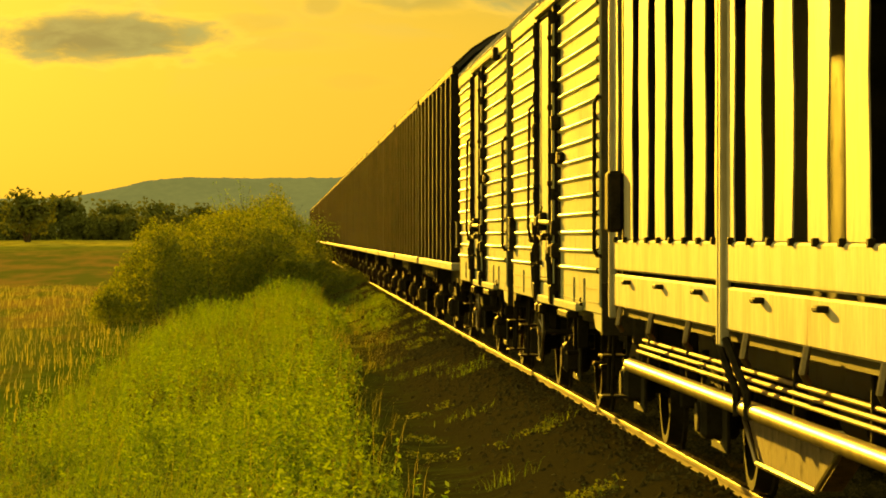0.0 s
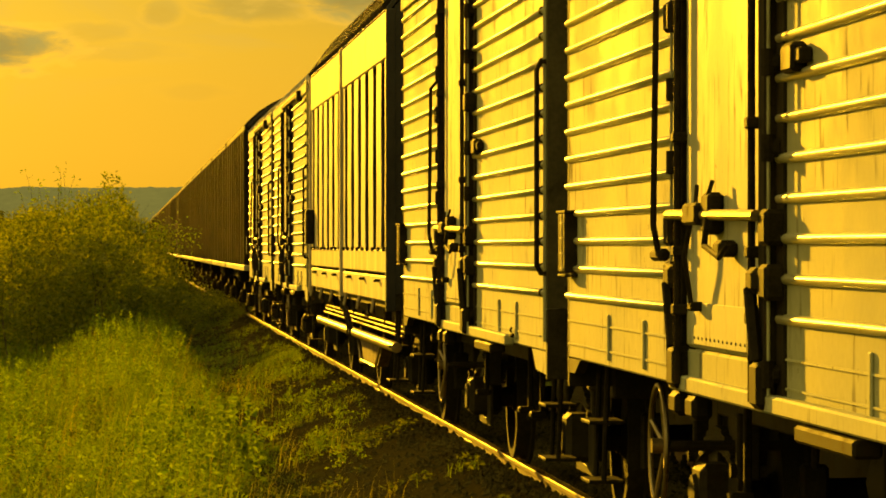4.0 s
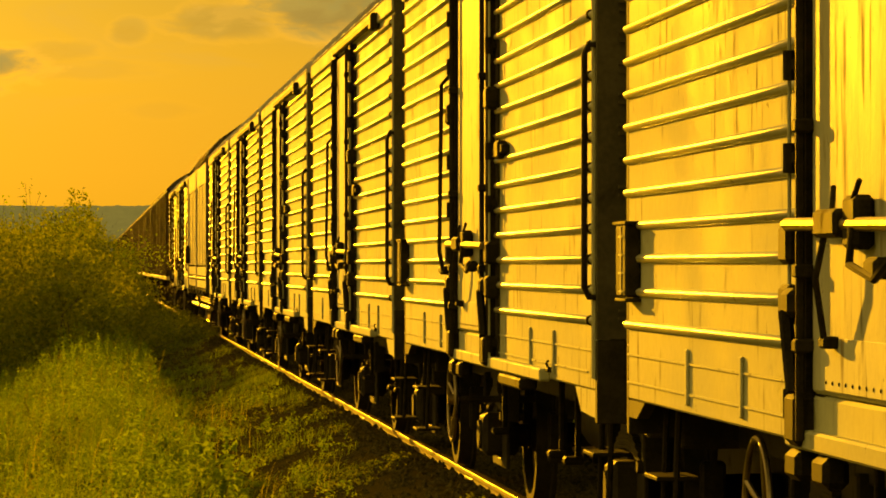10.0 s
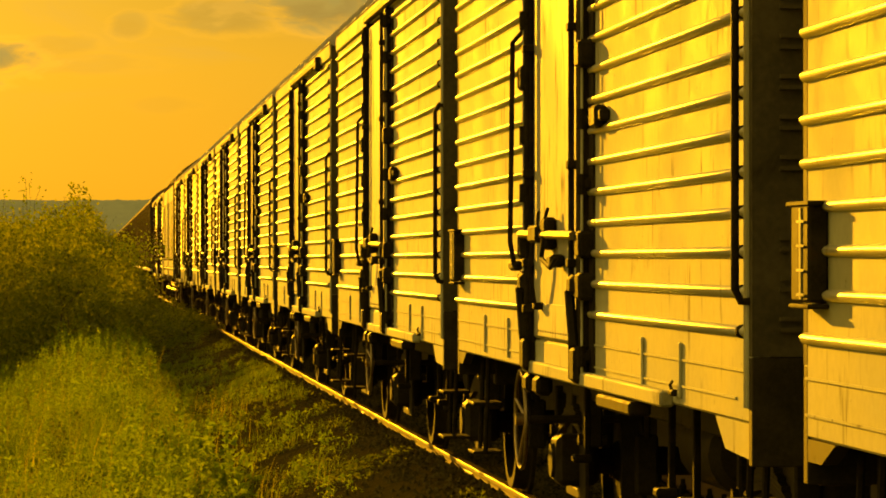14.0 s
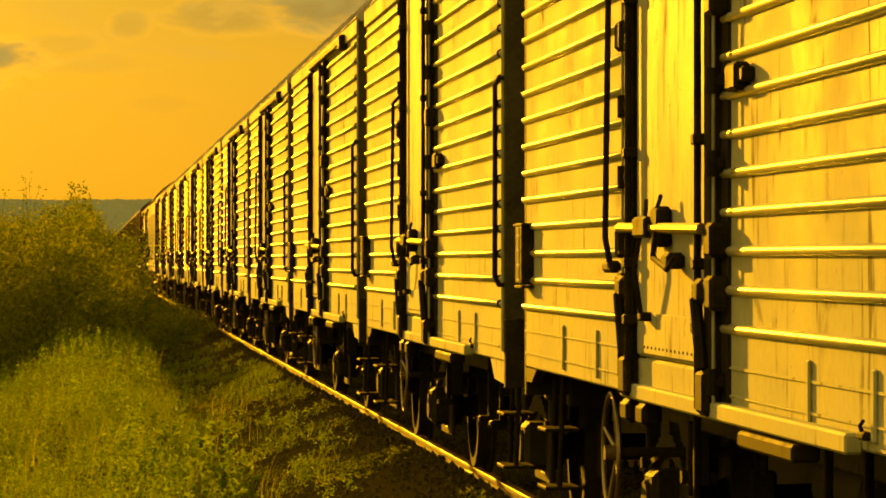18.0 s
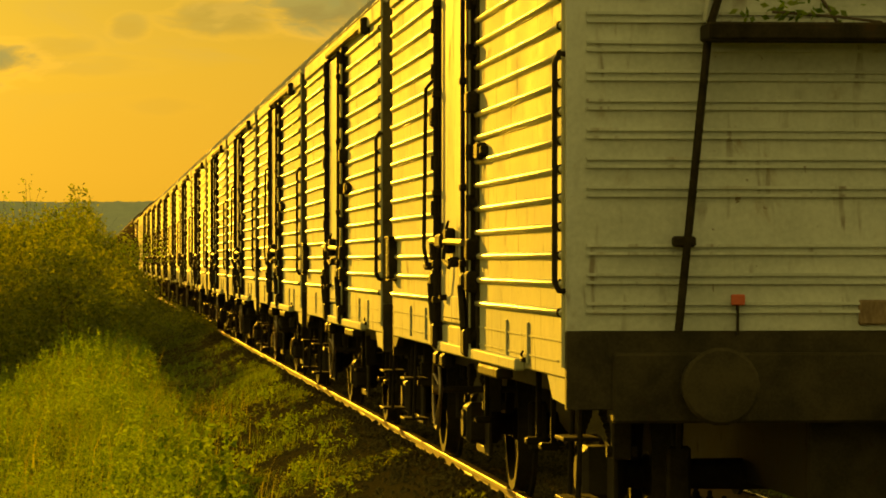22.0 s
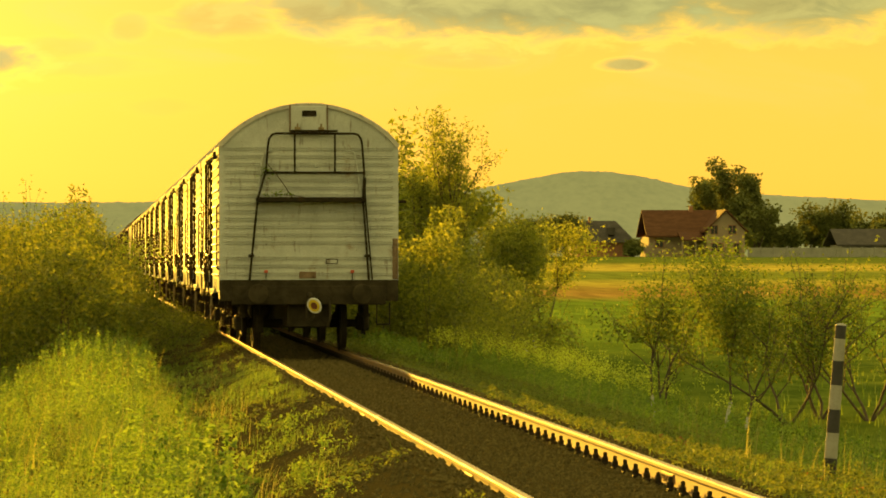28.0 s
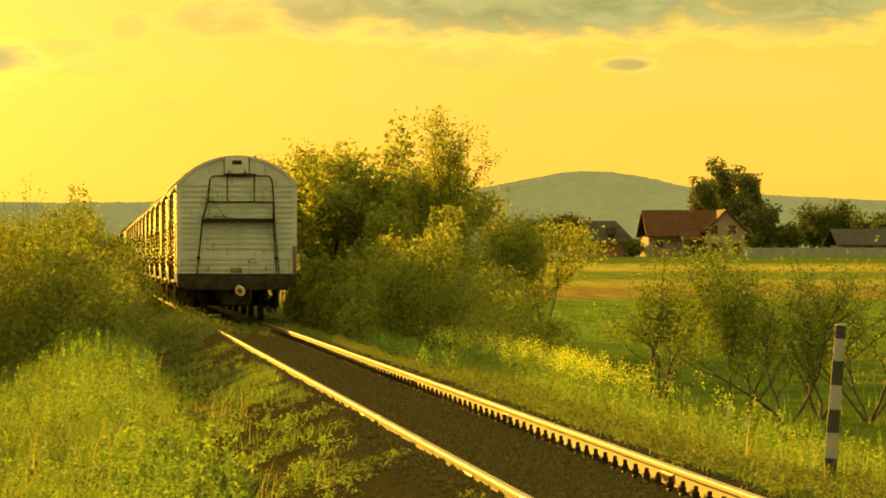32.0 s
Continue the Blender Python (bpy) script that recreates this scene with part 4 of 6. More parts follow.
    for z in zs2:
        part("end_rib", er, END_PAINT, w, at=(0, 0, z))
    left = [(-1.01, -0.09, 1.22), (-0.875, -0.11, 2.58), (-0.74, -0.11, 3.03), (-0.70, -0.11, 3.50), (-0.68, -0.11, 3.60), (-0.63, -0.11, 3.67), (-0.56, -0.11, 3.69), (0.09, -0.11, 3.69)]
    right = [(1.005, -0.09, 1.22), (0.905, -0.11, 2.58), (0.925, -0.11, 3.03), (0.89, -0.11, 3.50), (0.87, -0.11, 3.60), (0.82, -0.11, 3.67), (0.75, -0.11, 3.69), (0.09, -0.11, 3.69)]
    for bend, px in ((left, -0.25), (right, 0.43)):
        part("ladder_stile", Shape().tube(bend, 0.019, 8), HARDWARE, w, "dark bent pipe frame on the wagon end")
        part("ladder_post", Shape().tube([(px, -0.11, 3.70), (px, -0.11, 3.03)], 0.017, 8), HARDWARE, w)
    part("ladder_cap", Shape().box(-0.33, 0.48, -0.14, -0.09, 3.715, 3.75, 0.006), HARDWARE, w)
    for sx in (-1, 1):
        part("stile_foot", Shape().box(sx * 0.98 - 0.05, sx * 0.98 + 0.05, -0.10, 0.0, 1.60, 1.65, 0.01), HARDWARE, w)
        tag = part("red_tag", Shape().box(sx * 0.73 - 0.032, sx * 0.73 + 0.032, -0.05, -0.03, 1.335, 1.385, 0.005), SIGN_RED, w, "small red lamp tag")
        part("tag_stem", Shape().box(sx * 0.73 - 0.005, sx * 0.73 + 0.005, -0.045, -0.015, 1.20, 1.335), HARDWARE, tag)
        part("drain_pipe", Shape().tube([(sx * 0.66, -0.02, 3.40), (sx * 0.75, -0.045, 3.38), (sx * 0.79, -0.05, 3.25), (sx * 0.88, -0.05, 2.62)], 0.016, 7), END_PAINT, w, "pale thin drain pipe")
        part("pipe_flange", Shape().box(sx * 0.66 - 0.04, sx * 0.66 + 0.04, -0.02, 0.0, 3.36, 3.44, 0.008), END_PAINT, w)
    part("second_stile", Shape().tube([(1.065, -0.07, 1.22), (0.945, -0.07, 2.58), (0.945, -0.07, 2.95)], 0.013, 8), HARDWARE, w)
    part("ladder_rung", Shape().tube([(-0.75, -0.11, 3.03), (0.93, -0.11, 3.03)], 0.018, 8), HARDWARE, w)
    part("end_platform", Shape().box(-0.90, 0.95, -0.30, -0.005, 2.53, 2.61, 0.01), HARDWARE, w, "narrow dark end platform")
    part("rust_patch", Shape().box(-0.17, 0.12, -0.027, -0.003, 1.245, 1.36, 0.008), RUSTED, w, "rusted patch above the end sill")
    hatch = part("roof_hatch", Shape().box(-0.32, 0.30, -0.05, 0.01, 3.74, 4.16, 0.012), END_PAINT, w, "framed end hatch below the roof")
    hf = Shape().box(-0.335, -0.315, -0.065, 0.0, 3.72, 4.18, 0.006).box(0.295, 0.315, -0.065, 0.0, 3.72, 4.18, 0.006).box(-0.335, 0.315, -0.065, 0.0, 3.72, 3.74, 0.006)
    part("hatch_frame", hf, RUSTED, hatch, "thin rusty hatch frame")
    part("hatch_vent", Shape().box(-0.12, 0.12, -0.07, -0.04, 3.98, 4.08, 0.01), HARDWARE, hatch)
    for x in (-0.2, 0.2):
        part("hatch_hinge", Shape().box(x - 0.05, x + 0.05, -0.08, -0.04, 3.75, 3.80, 0.008).tube([(x, -0.07, 3.78), (x, -0.08, 3.86)], 0.014, 6), BRASSY, hatch)
    plate = part("label_plate", Shape().box(0.28, 0.48, -0.032, -0.022, 1.485, 1.575, 0.003), HARDWARE, w, "small framed end plate")
    part("plate_face", Shape().box(0.293, 0.467, -0.035, -0.0325, 1.498, 1.562), END_PAINT, plate)
    for x in (-0.20, 0.12):
        part("end_boss", Shape().lathe([(0.0, -0.03), (0.03, -0.03), (0.04, -0.005), (0.04, 0.0)], (x, -0.002, 3.15), "Y", 12), END_PAINT, w)
    for x in (-1.24, 1.24):
        part("warning_triangle", Shape().add([(x - 0.09, -0.004, 1.68), (x + 0.09, -0.004, 1.68), (x, -0.004, 1.84), (x - 0.09, 0.0, 1.68), (x + 0.09, 0.0, 1.68), (x, 0.0, 1.84)], [(0, 1, 2), (5, 4, 3), (0, 3, 4, 1), (1, 4, 5, 2), (2, 5, 3, 0)]), WORN_YELLOW, w, "faded yellow warning triangle", smooth=0)
    part("rust_patch", Shape().box(HALF - 0.10, HALF - 0.008, -0.028, -0.001, 1.23, 1.92, 0.01), RUSTED, w, "rusted corner strip")
    part("lamp_iron", Shape().box(HALF - 0.03, HALF + 0.14, 0.0, 0.04, 2.52, 2.57, 0.008), HARDWARE, w)
    running_gear(w, (2.1, 8.3), L)
    hand_wheel(w, 7.8)
    foot_step(w, 0.55)
    foot_step(w, L - 0.45)
    for y in (3.3, 4.0, 6.9):
        part("hanging_bracket", Shape().box(-1.20, -1.17, y - 0.02, y + 0.02, 0.55, 1.0, 0.006).box(-1.26, -1.16, y - 0.06, y + 0.06, 0.52, 0.56, 0.01), HARDWARE, w)
    return w


def make_slat_wagon():
    """A longer two-bay wagon: pale upright boards with gaps, pale lower flaps, dark ribbed cover and two long pipes."""
    w = root("stake_wagon", "two-bay stake wagon with pale upright boards and a black ribbed cover", "freight wagon")
    L, mid = 13.3, 6.75
    part("deck", Shape().box(-HALF + 0.05, HALF - 0.05, 0, L, 1.02, 1.14), BLACK, w)
    for y0, y1 in ((0.06, mid - 0.12), (mid + 0.12, L - 0.06)):
        part("lower_flap", Shape().box(-HALF - 0.01, -HALF + 0.04, y0, y1, 1.315, 1.51, 0.01), PLANK, w, "pale painted side flap")
        part("lower_flap", Shape().box(-HALF - 0.01, -HALF + 0.04, y0, y1, 1.08, 1.29, 0.01), PLANK, w, "pale painted side flap")
        part("fascia", Shape().box(-HALF - 0.015, -HALF + 0.04, y0, y1, 3.08, 3.47, 0.012), PLANK, w, "pale upper fascia board")
        n = 6
        step = (y1 - y0) / n
        for i in range(n + 1):
            y = y0 + step * i
            a, b = max(y0, y - step * 0.275), min(y1, y + step * 0.275)
            z1 = 3.078
            s = Shape()
            pts = []
            for k in range(6):
                z = 1.515 + (z1 - 1.515) * k / 5
                j = 0.035 * math.sin(i * 2.1 + k * 1.7)
                pts.append((a + j, b + j * 0.6, z))
            v, f = [], []
            for ya, yb, z in pts:
                v += [(-HALF - 0.004, ya, z), (-HALF - 0.004, yb, z), (-HALF + 0.004, yb, z), (-HALF + 0.004, ya, z)]
            for k in range(5):
                for q in range(4):
                    r = (q + 1) % 4
                    f.append((k * 4 + q, k * 4 + r, k * 4 + 4 + r, k * 4 + 4 + q))
            f += [(0, 1, 2, 3), (23, 22, 21, 20)]
            part("board", s.add(v, f), PLANK, w, smooth=0)
        for i in range(9):
            y = y0 + 0.25 + i * (y1 - y0 - 0.5) / 8
            part("flap_hinge", Shape().box(-HALF - 0.03, -HALF, y - 0.03, y + 0.03, 1.495, 1.53, 0.005), HARDWARE, w)
        for i in range(3):
            y = y0 + 0.9 + i * 2.1
            part("flap_catch", Shape().box(-HALF - 0.06, -HALF, y - 0.08, y + 0.08, 1.235, 1.262, 0.008), HARDWARE, w)
            part("flap_latch", Shape().tube([(-HALF - 0.03, y + 0.4, 1.09), (-HALF - 0.05, y + 0.4, 0.98), (-HALF - 0.02, y + 0.45, 0.94)], 0.018, 6), BRASSY, w)
        # Added box; its black stands in for the shade behind the boards.
        part("shade_box", Shape().box(-HALF + 0.75, HALF - 0.35, y0 + 0.3, y1 - 0.3, 1.142, 3.0, 0.02), BLACK, w, "added box behind the boards, black as the shade inside")
    for y in (mid - 0.06, mid + 0.06, L - 0.03):
        part("stanchion", Shape().box(-HALF - 0.035, -HALF + 0.02, y - 0.035, y + 0.035, 1.0, 3.48, 0.01), PLANK, w, "pale steel stanchion")
    # Rear corner post: black colour stands in for the shade on its back face.
    part("shaded_corner_post", Shape().box(-HALF - 0.02, -HALF + 0.06, -0.012, 0.05, 1.0, 3.48, 0.008), TARP, w, "corner post painted black for the shade at the rear")
    for y in (mid - 0.2, mid + 0.25):
        part("stanchion_brace", Shape().tube([(-HALF - 0.02, y, 1.04), (-HALF, y - 0.05, 0.98), (-HALF + 0.05, y - 0.30, 0.78), (-HALF + 0.05, y - 0.32, 0.66)], 0.02, 6), HARDWARE, w)
    part("far_side", Shape().box(HALF - 0.05, HALF, 0, L, 1.02, 3.48, 0.01), BROWN, w)
    for y in (0.0, L - 0.05):
        part("end_wall", Shape().sweep([(-HALF + 0.055, 1.145), (HALF - 0.055, 1.145), (HALF - 0.055, 3.5), (0.7, 4.2), (-0.7, 4.2), (-HALF + 0.055, 3.5)], y, y + 0.05), TARP, w)
    prof = [(-HALF - 0.02, 3.475), (-1.25, 3.86), (-0.72, 4.24), (0.72, 4.24), (1.25, 3.86), (HALF + 0.02, 3.475), (HALF - 0.02, 3.475), (1.22, 3.82), (0.7, 4.2), (-0.7, 4.2), (-1.22, 3.82), (-HALF + 0.02, 3.475)]
    part("cover", Shape().sweep(prof, 0.0, L), TARP, w, "black canvas cover", smooth=20)
    for i in range(24):
        y = 0.15 + i * (L - 0.3) / 23
        o = [(x * 1.02, z + 0.03) for x, z in prof[:6]]
        part("cover_hoop", Shape().sweep(o + [(x, z + 0.002) for x, z in reversed(prof[:6])], y - 0.03, y + 0.03), BROWN, w)
    for z, x, r in ((0.70, -1.42, 0.044), (0.79, -1.37, 0.012), (0.825, -1.35, 0.012), (0.86, -1.33, 0.012)):
        part("side_pipe", Shape().tube([(x, 0.3, z), (x, mid - 0.1, z), (x, mid + 0.1, z), (x, L - 0.2, z)], r, 12), BRASSY if r > 0.03 else RAIL_RUST, w, "long steel pipe below the deck")
    for i in range(6):
        y = 0.6 + i * 2.4
        part("pipe_hanger", Shape().box(-1.35, -1.28, y - 0.02, y + 0.02, 0.62, 1.02, 0.008), HARDWARE, w)
    tr = Shape().add([(x, y, z) for x in (-1.28, -1.18) for y, z in ((4.2, 0.62), (5.0, 0.40), (7.2, 0.40), (7.8, 0.62))], [(0, 1, 2, 3), (7, 6, 5, 4), (0, 4, 5, 1), (1, 5, 6, 2), (2, 6, 7, 3), (3, 7, 4, 0)])
    part("truss_plate", tr, RUSTED, w, "rusty trapezoid plate under the deck", smooth=0)
    part("truss_edge", Shape().tube([(-1.30, 4.2, 0.62), (-1.30, 5.0, 0.40), (-1.30, 7.2, 0.40), (-1.30, 7.8, 0.62)], 0.014, 6), BRASSY, w)
    part("hung_tool", Shape().box(-HALF - 0.10, -HALF, L - 0.75, L - 0.5, 1.56, 1.95, 0.02), HARDWARE, w, "dark slotted holder on the boards")
    running_gear(w, (2.3, 11.0), L)
    foot_step(w, 0.5)
    return w


def make_ribbed_wagon():
    """Dark covered wagon with many upright side posts."""
    w = root("ribbed_wagon", "dark brown covered wagon with upright side posts and a pale sill", "freight wagon", "dark wagons at the head of the train")
    L = 12.2
    part("side_sheet", Shape().box(-HALF + 0.05, -HALF + 0.10, 0, L, 1.2, 3.55, 0.01), BROWN, w)
    part("far_side_sheet", Shape().box(HALF - 0.10, HALF - 0.05, 0, L, 1.2, 3.55, 0.01), BROWN, w)
    for y in (0.0, L - 0.06):
        part("end_sheet", Shape().box(-HALF + 0.11, HALF - 0.11, y, y + 0.06, 1.1, 3.6, 0.01), BROWN, w)
    post = Shape().box(-HALF - 0.08, -HALF + 0.048, -0.08, 0.08, 1.2, 3.56, 0.012).mesh("side_post", BROWN)
    for i in range(9):
        part("side_post", post, BROWN, w, at=(0, 0.1 + i * (L - 0.2) / 8, 0))
    part("sill", Shape().box(-HALF - 0.07, -HALF + 0.05, 0, L, 1.10, 1.195, 0.01), PLANK, w, "pale dusty side sill")
    part("top_rail", Shape().box(-HALF - 0.06, -HALF + 0.05, 0, L, 3.562, 3.66, 0.01), BROWN, w)
    top = arc_roof(HALF, 3.62, 4.25)
    part("roof", Shape().sweep([(x * 1.01, z + 0.04) for x, z in top] + [(x * 0.99, z) for x, z in reversed(top)], -0.03, L + 0.03), TARP, w, smooth=50)
    for i in range(7):
        y = 0.1 + i * (L - 0.2) / 6
        part("roof_rib", Shape().sweep([(x * 1.02, z + 0.07) for x, z in top] + [(x * 1.0, z + 0.03) for x, z in reversed(top)], y - 0.03, y + 0.03), BROWN, w)
    running_gear(w, (2.2, 10.0), L)
    return w


PITCH = 11.35
TRAIN = []  # wagon, distance of its rear end ahead of the train's tail, its axles


def shade_ends(w):
    """Darkens the ends between coupled wagons by paint, for the shade in the gaps."""
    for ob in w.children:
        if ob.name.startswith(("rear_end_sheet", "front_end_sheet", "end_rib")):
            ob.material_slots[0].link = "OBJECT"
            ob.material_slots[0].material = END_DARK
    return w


def make_train():
    reefer, slat, dark = make_reefer(), make_slat_wagon(), make_ribbed_wagon()
    TRAIN.append((reefer, 0.0))
    for i in range(1, 13):
        w = shade_ends(copy_thing(reefer, pose(0, 0, 0)))
        if i % 3 == 1:
            # This kind has no long pull rod beside the door.
            for ob in [o for o in w.children if o.name.startswith(("pull_rod", "pull_grip"))]:
                bpy.data.objects.remove(ob)
            tagged(w, "cream two-axle refrigerator wagon with ribbed sides and a plain barred door")
        TRAIN.append((w, PITCH * i))
    at = PITCH * 13 + 0.85
    TRAIN.append((slat, at))
    at += 14.25
    for i in range(2):
        TRAIN.append((shade_ends(copy_thing(reefer, pose(0, 0, 0))), at))
        at += PITCH
    TRAIN.append((dark, at))
    for i in range(21):
        at += 13.15
        TRAIN.append((copy_thing(dark, pose(0, 0, 0)), at))
    # The last wagon alone carries the tail disc and a caught branch.
    last = reefer
    tagged(last, "cream refrigerator wagon at the train's tail with a round tail disc")
    disc = part("tail_disc", Shape().lathe([(0.0, -0.012), (0.136, -0.012), (0.140, 0.0), (0.136, 0.012), (0.0, 0.012)], (0, 0, 0), "Y", 32), SIGN_WHITE, last, "round tail disc, white rim, yellow ring and brown heart")
    disc.matrix_basis = pose(0.06, -0.52, 0.79, 24, 30, -22) @ Matrix.Diagonal((1.0, 1.0, 1.0, 1.0))
    part("yellow_ring", Shape().lathe([(0.0, -0.015), (0.108, -0.015), (0.110, -0.012)], (0, 0, 0), "Y", 32), SIGN_YELLOW, disc)
    part("brown_heart", Shape().lathe([(0.0, -0.018), (0.062, -0.018), (0.064, -0.015)], (0, 0, 0), "Y", 28), SIGN_BROWN, disc)
    part("disc_bracket", Shape().box(-0.015, 0.015, -0.50, -0.06, 0.86, 0.90, 0.005), HARDWARE, last)
    twig = Shape().tube([(-0.30, -0.20, 2.61), (-0.45, -0.16, 2.85), (-0.60, -0.14, 3.05), (-0.74, -0.12, 3.2)], 0.008, 5).tube([(-0.10, -0.22, 2.615), (-0.3, -0.20, 2.64), (-0.6, -0.2, 2.66)], 0.007, 5)
    branch = part("caught_branch", twig, BARK, last, "withered leafy branch caught on the end frame")
    pts = np.concatenate([np.array([-0.70, -0.14, 3.08]) + RNG.normal(0, 1, (46, 3)) * (0.09, 0.04, 0.06), np.array([-0.48, -0.2, 2.66]) + RNG.normal(0, 1, (60, 3)) * (0.14, 0.04, 0.035)])
    part("branch_leaves", leaves("branch_leaves", pts, 0.055, 0.03, LEAF), LEAF, branch)


make_train()
make_sleepers()
make_ballast()

# ---- plants ----


FIELD = RNG.random((256, 256))


def uneven(x, y, size):
    """Smooth random values from 0 to 1, with patches about `size` metres wide."""
    u, v = np.asarray(x) / size + 101.3, np.asarray(y) / size + 57.7
    i, j = np.floor(u).astype(int), np.floor(v).astype(int)
    a, b = u - i, v - j
    a, b = a * a * (3 - 2 * a), b * b * (3 - 2 * b)
    g = FIELD
    top = g[i % 256, j % 256] * (1 - a) + g[(i + 1) % 256, j % 256] * a
    low = g[i % 256, (j + 1) % 256] * (1 - a) + g[(i + 1) % 256, (j + 1) % 256] * a
    return top * (1 - b) + low * b


def scatter(n, x0, x1, y0, y1, near=1.0):
    """n ground points in a strip, denser towards y0 for near > 1, in uneven patches."""
    x = RNG.uniform(x0, x1, n * 2)
    y = y0 + (y1 - y0) * RNG.random(n * 2) ** near
    clump = 0.6 * uneven(x, y, 0.55) + 0.4 * uneven(x + 50, y, 0.2)
    keep = RNG.random(n * 2) < 0.08 + 1.5 * np.clip(clump - 0.3, 0, 1) ** 1.1
    x, y = x[keep][:n], y[keep][:n]
    return np.stack([x, y, ground_z(x, y) - 0.01], 1)


def tufts(n, per, x0, x1, y0, y1, spread, near=1.0):
    c = scatter(n, x0, x1, y0, y1, near)
    p = np.repeat(c, per, axis=0) + np.concatenate([RNG.normal(0, spread, (len(c) * per, 2)), np.zeros((len(c) * per, 1))], 1)
    p[:, 2] = ground_z(p[:, 0], p[:, 1]) - 0.01
    return p


def patchy(p):
    """Uneven growth: low in some places, high in others."""
    return 0.05 + 1.45 * uneven(p[:, 0], p[:, 1] * 0.5, 0.8) ** 1.3 + 0.5 * uneven(p[:, 0] + 20, p[:, 1] * 0.6, 0.3)


def stuff(name, me, label, category):
    return tagged(new(name, me), label, category, kind="stuff")


def stems_with_leaves(base, height, per, spread, size, material, name, stem_r=0.004):
    """Upright weeds: points for leaves up each stem, thinner towards the tip."""
    n = len(base)
    h = np.broadcast_to(height, n) * RNG.uniform(0.6, 1.2, n)
    lean = RNG.normal(0, 0.12, (n, 2))
    k = RNG.random((n, per)) ** 0.8
    taper = (1.05 - k)
    r = RNG.normal(0, 1, (n, per, 2)) * (spread * taper)[..., None]
    x = base[:, 0:1] + lean[:, 0:1] * k * h[:, None] + r[..., 0]
    y = base[:, 1:2] + lean[:, 1:2] * k * h[:, None] + r[..., 1]
    z = base[:, 2:3] + (0.08 + 0.92 * k) * h[:, None]
    return leaves(name, np.stack([x, y, z], -1), size, size * 0.42, material, 0.15), base, h, lean


def bank_only(p):
    """True for points on the bank, whose foot draws back from the track near the viewer."""
    return p[:, 0] < -2.2 - 0.75 * np.clip((36 - p[:, 1]) / 12, 0, 1) + 1.1 * (uneven(p[:, 0] + 9, p[:, 1] * 0.35, 0.8) - 0.5)


def make_verge():
    # Tall grass, nettles and weeds on the left bank, in ragged clumps.
    p = np.concatenate([scatter(60000, -7.0, -2.0, 7, 82, 1.35), scatter(34000, -7.6, -2.0, -32, 7)])
    p = p[bank_only(p)]
    stuff("bank_grass", blades("bank_grass", p, (0.06 + 0.32 * smooth(-p[:, 0], 2.25, 3.1)) * patchy(p), 0.005, GRASS, 0.6, (0.12, -0.05)), "tall green meadow grass on the bank beside the track", "grass")
    p = scatter(3600, -7.6, -2.5, -30, 82)
    stuff("dry_stalks", blades("dry_stalks", p, 0.25 + 0.42 * smooth(-p[:, 0], 2.4, 3.2), 0.004, DRY, 0.45, (0.2, -0.1)), "thin dry grass stalks among the green", "grass")
    for count, per, h, size, spread, mat, name, label in ((420, 20, 0.42, 0.044, 0.22, WEED, "nettle_clumps", "clumps of leafy nettles on the bank"), (600, 14, 0.32, 0.028, 0.16, GRASS, "bank_weeds", "fine-leaved green weeds on the bank"), (170, 12, 0.36, 0.05, 0.2, LOW, "dull_weeds", "dull green low weeds on the bank")):
        p = tufts(count, per, -6.6, -2.35, -30, 82, spread, 1.0)
        rise = np.repeat(RNG.uniform(0.25, 1.5, len(p) // per), per)
        p, rise = p[bank_only(p)], rise[bank_only(p)]
        me, *_ = stems_with_leaves(p, (0.14 + h * smooth(-p[:, 0], 2.3, 3.2)) * rise, 42, 0.06, size, mat, name)
        stuff(name, me, label, "weeds")
    # Tall single plants that stand out along the crest.
    p = tufts(30, 5, -4.0, -2.9, 50, 82, 0.12, 1.0)
    me, *_ = stems_with_leaves(p, 0.60, 46, 0.07, 0.045, WEED, "tall_weeds")
    stuff("tall_weeds", me, "tall leafy weeds on the crest of the bank", "weeds")
    p = tufts(60, 9, -4.4, -2.7, 30, 82, 0.2, 1.0)
    stuff("seeding_grass", blades("seeding_grass", p, 0.66, 0.006, DRY, 0.5, (0.2, -0.1)), "tall seeding grass on the crest of the bank", "grass")
    # Single tall nettles near the foot of the bank.
    p = scatter(90, -3.5, -2.35, 29, 38, 1.0)
    me, *_ = stems_with_leaves(p, 0.44, 26, 0.055, 0.085, WEED, "tall_nettles")
    stuff("tall_nettles", me, "tall pale green nettles with toothed leaves", "weeds")
    p = tufts(70, 12, -2.9, -1.9, 12, 60, 0.16, 1.1)
    stuff("seed_heads", blades("seed_heads", p, 0.36, 0.004, DRY, 0.8, (0.25, -0.1)), "arching seed heads of dry grass at the bank edge", "grass")
    # Ragged low growth on the dirt between bank and rail.
    p = np.concatenate([tufts(76, 80, -2.3, -1.0, 21, 95, 0.17, 1.0), tufts(9, 50, -2.3, -1.3, -26, 19, 0.14), tufts(16, 110, -1.6, -1.1, 46, 62, 0.16)])
    p = p[p[:, 0] < -1.08]
    stuff("verge_tufts", blades("verge_tufts", p, 0.13 * (0.4 + uneven(p[:, 0], p[:, 1], 0.3)), 0.005, GRASS, 0.9, (0.1, 0)), "bright green grass patches on the dirt verge", "grass")
    p = np.concatenate([tufts(110, 7, -2.8, -1.3, 17, 95, 0.22, 1.0), tufts(16, 6, -2.6, -1.3, -26, 17, 0.18)])
    me, *_ = stems_with_leaves(p, 0.09, 26, 0.11, 0.042, LOW, "verge_weeds")
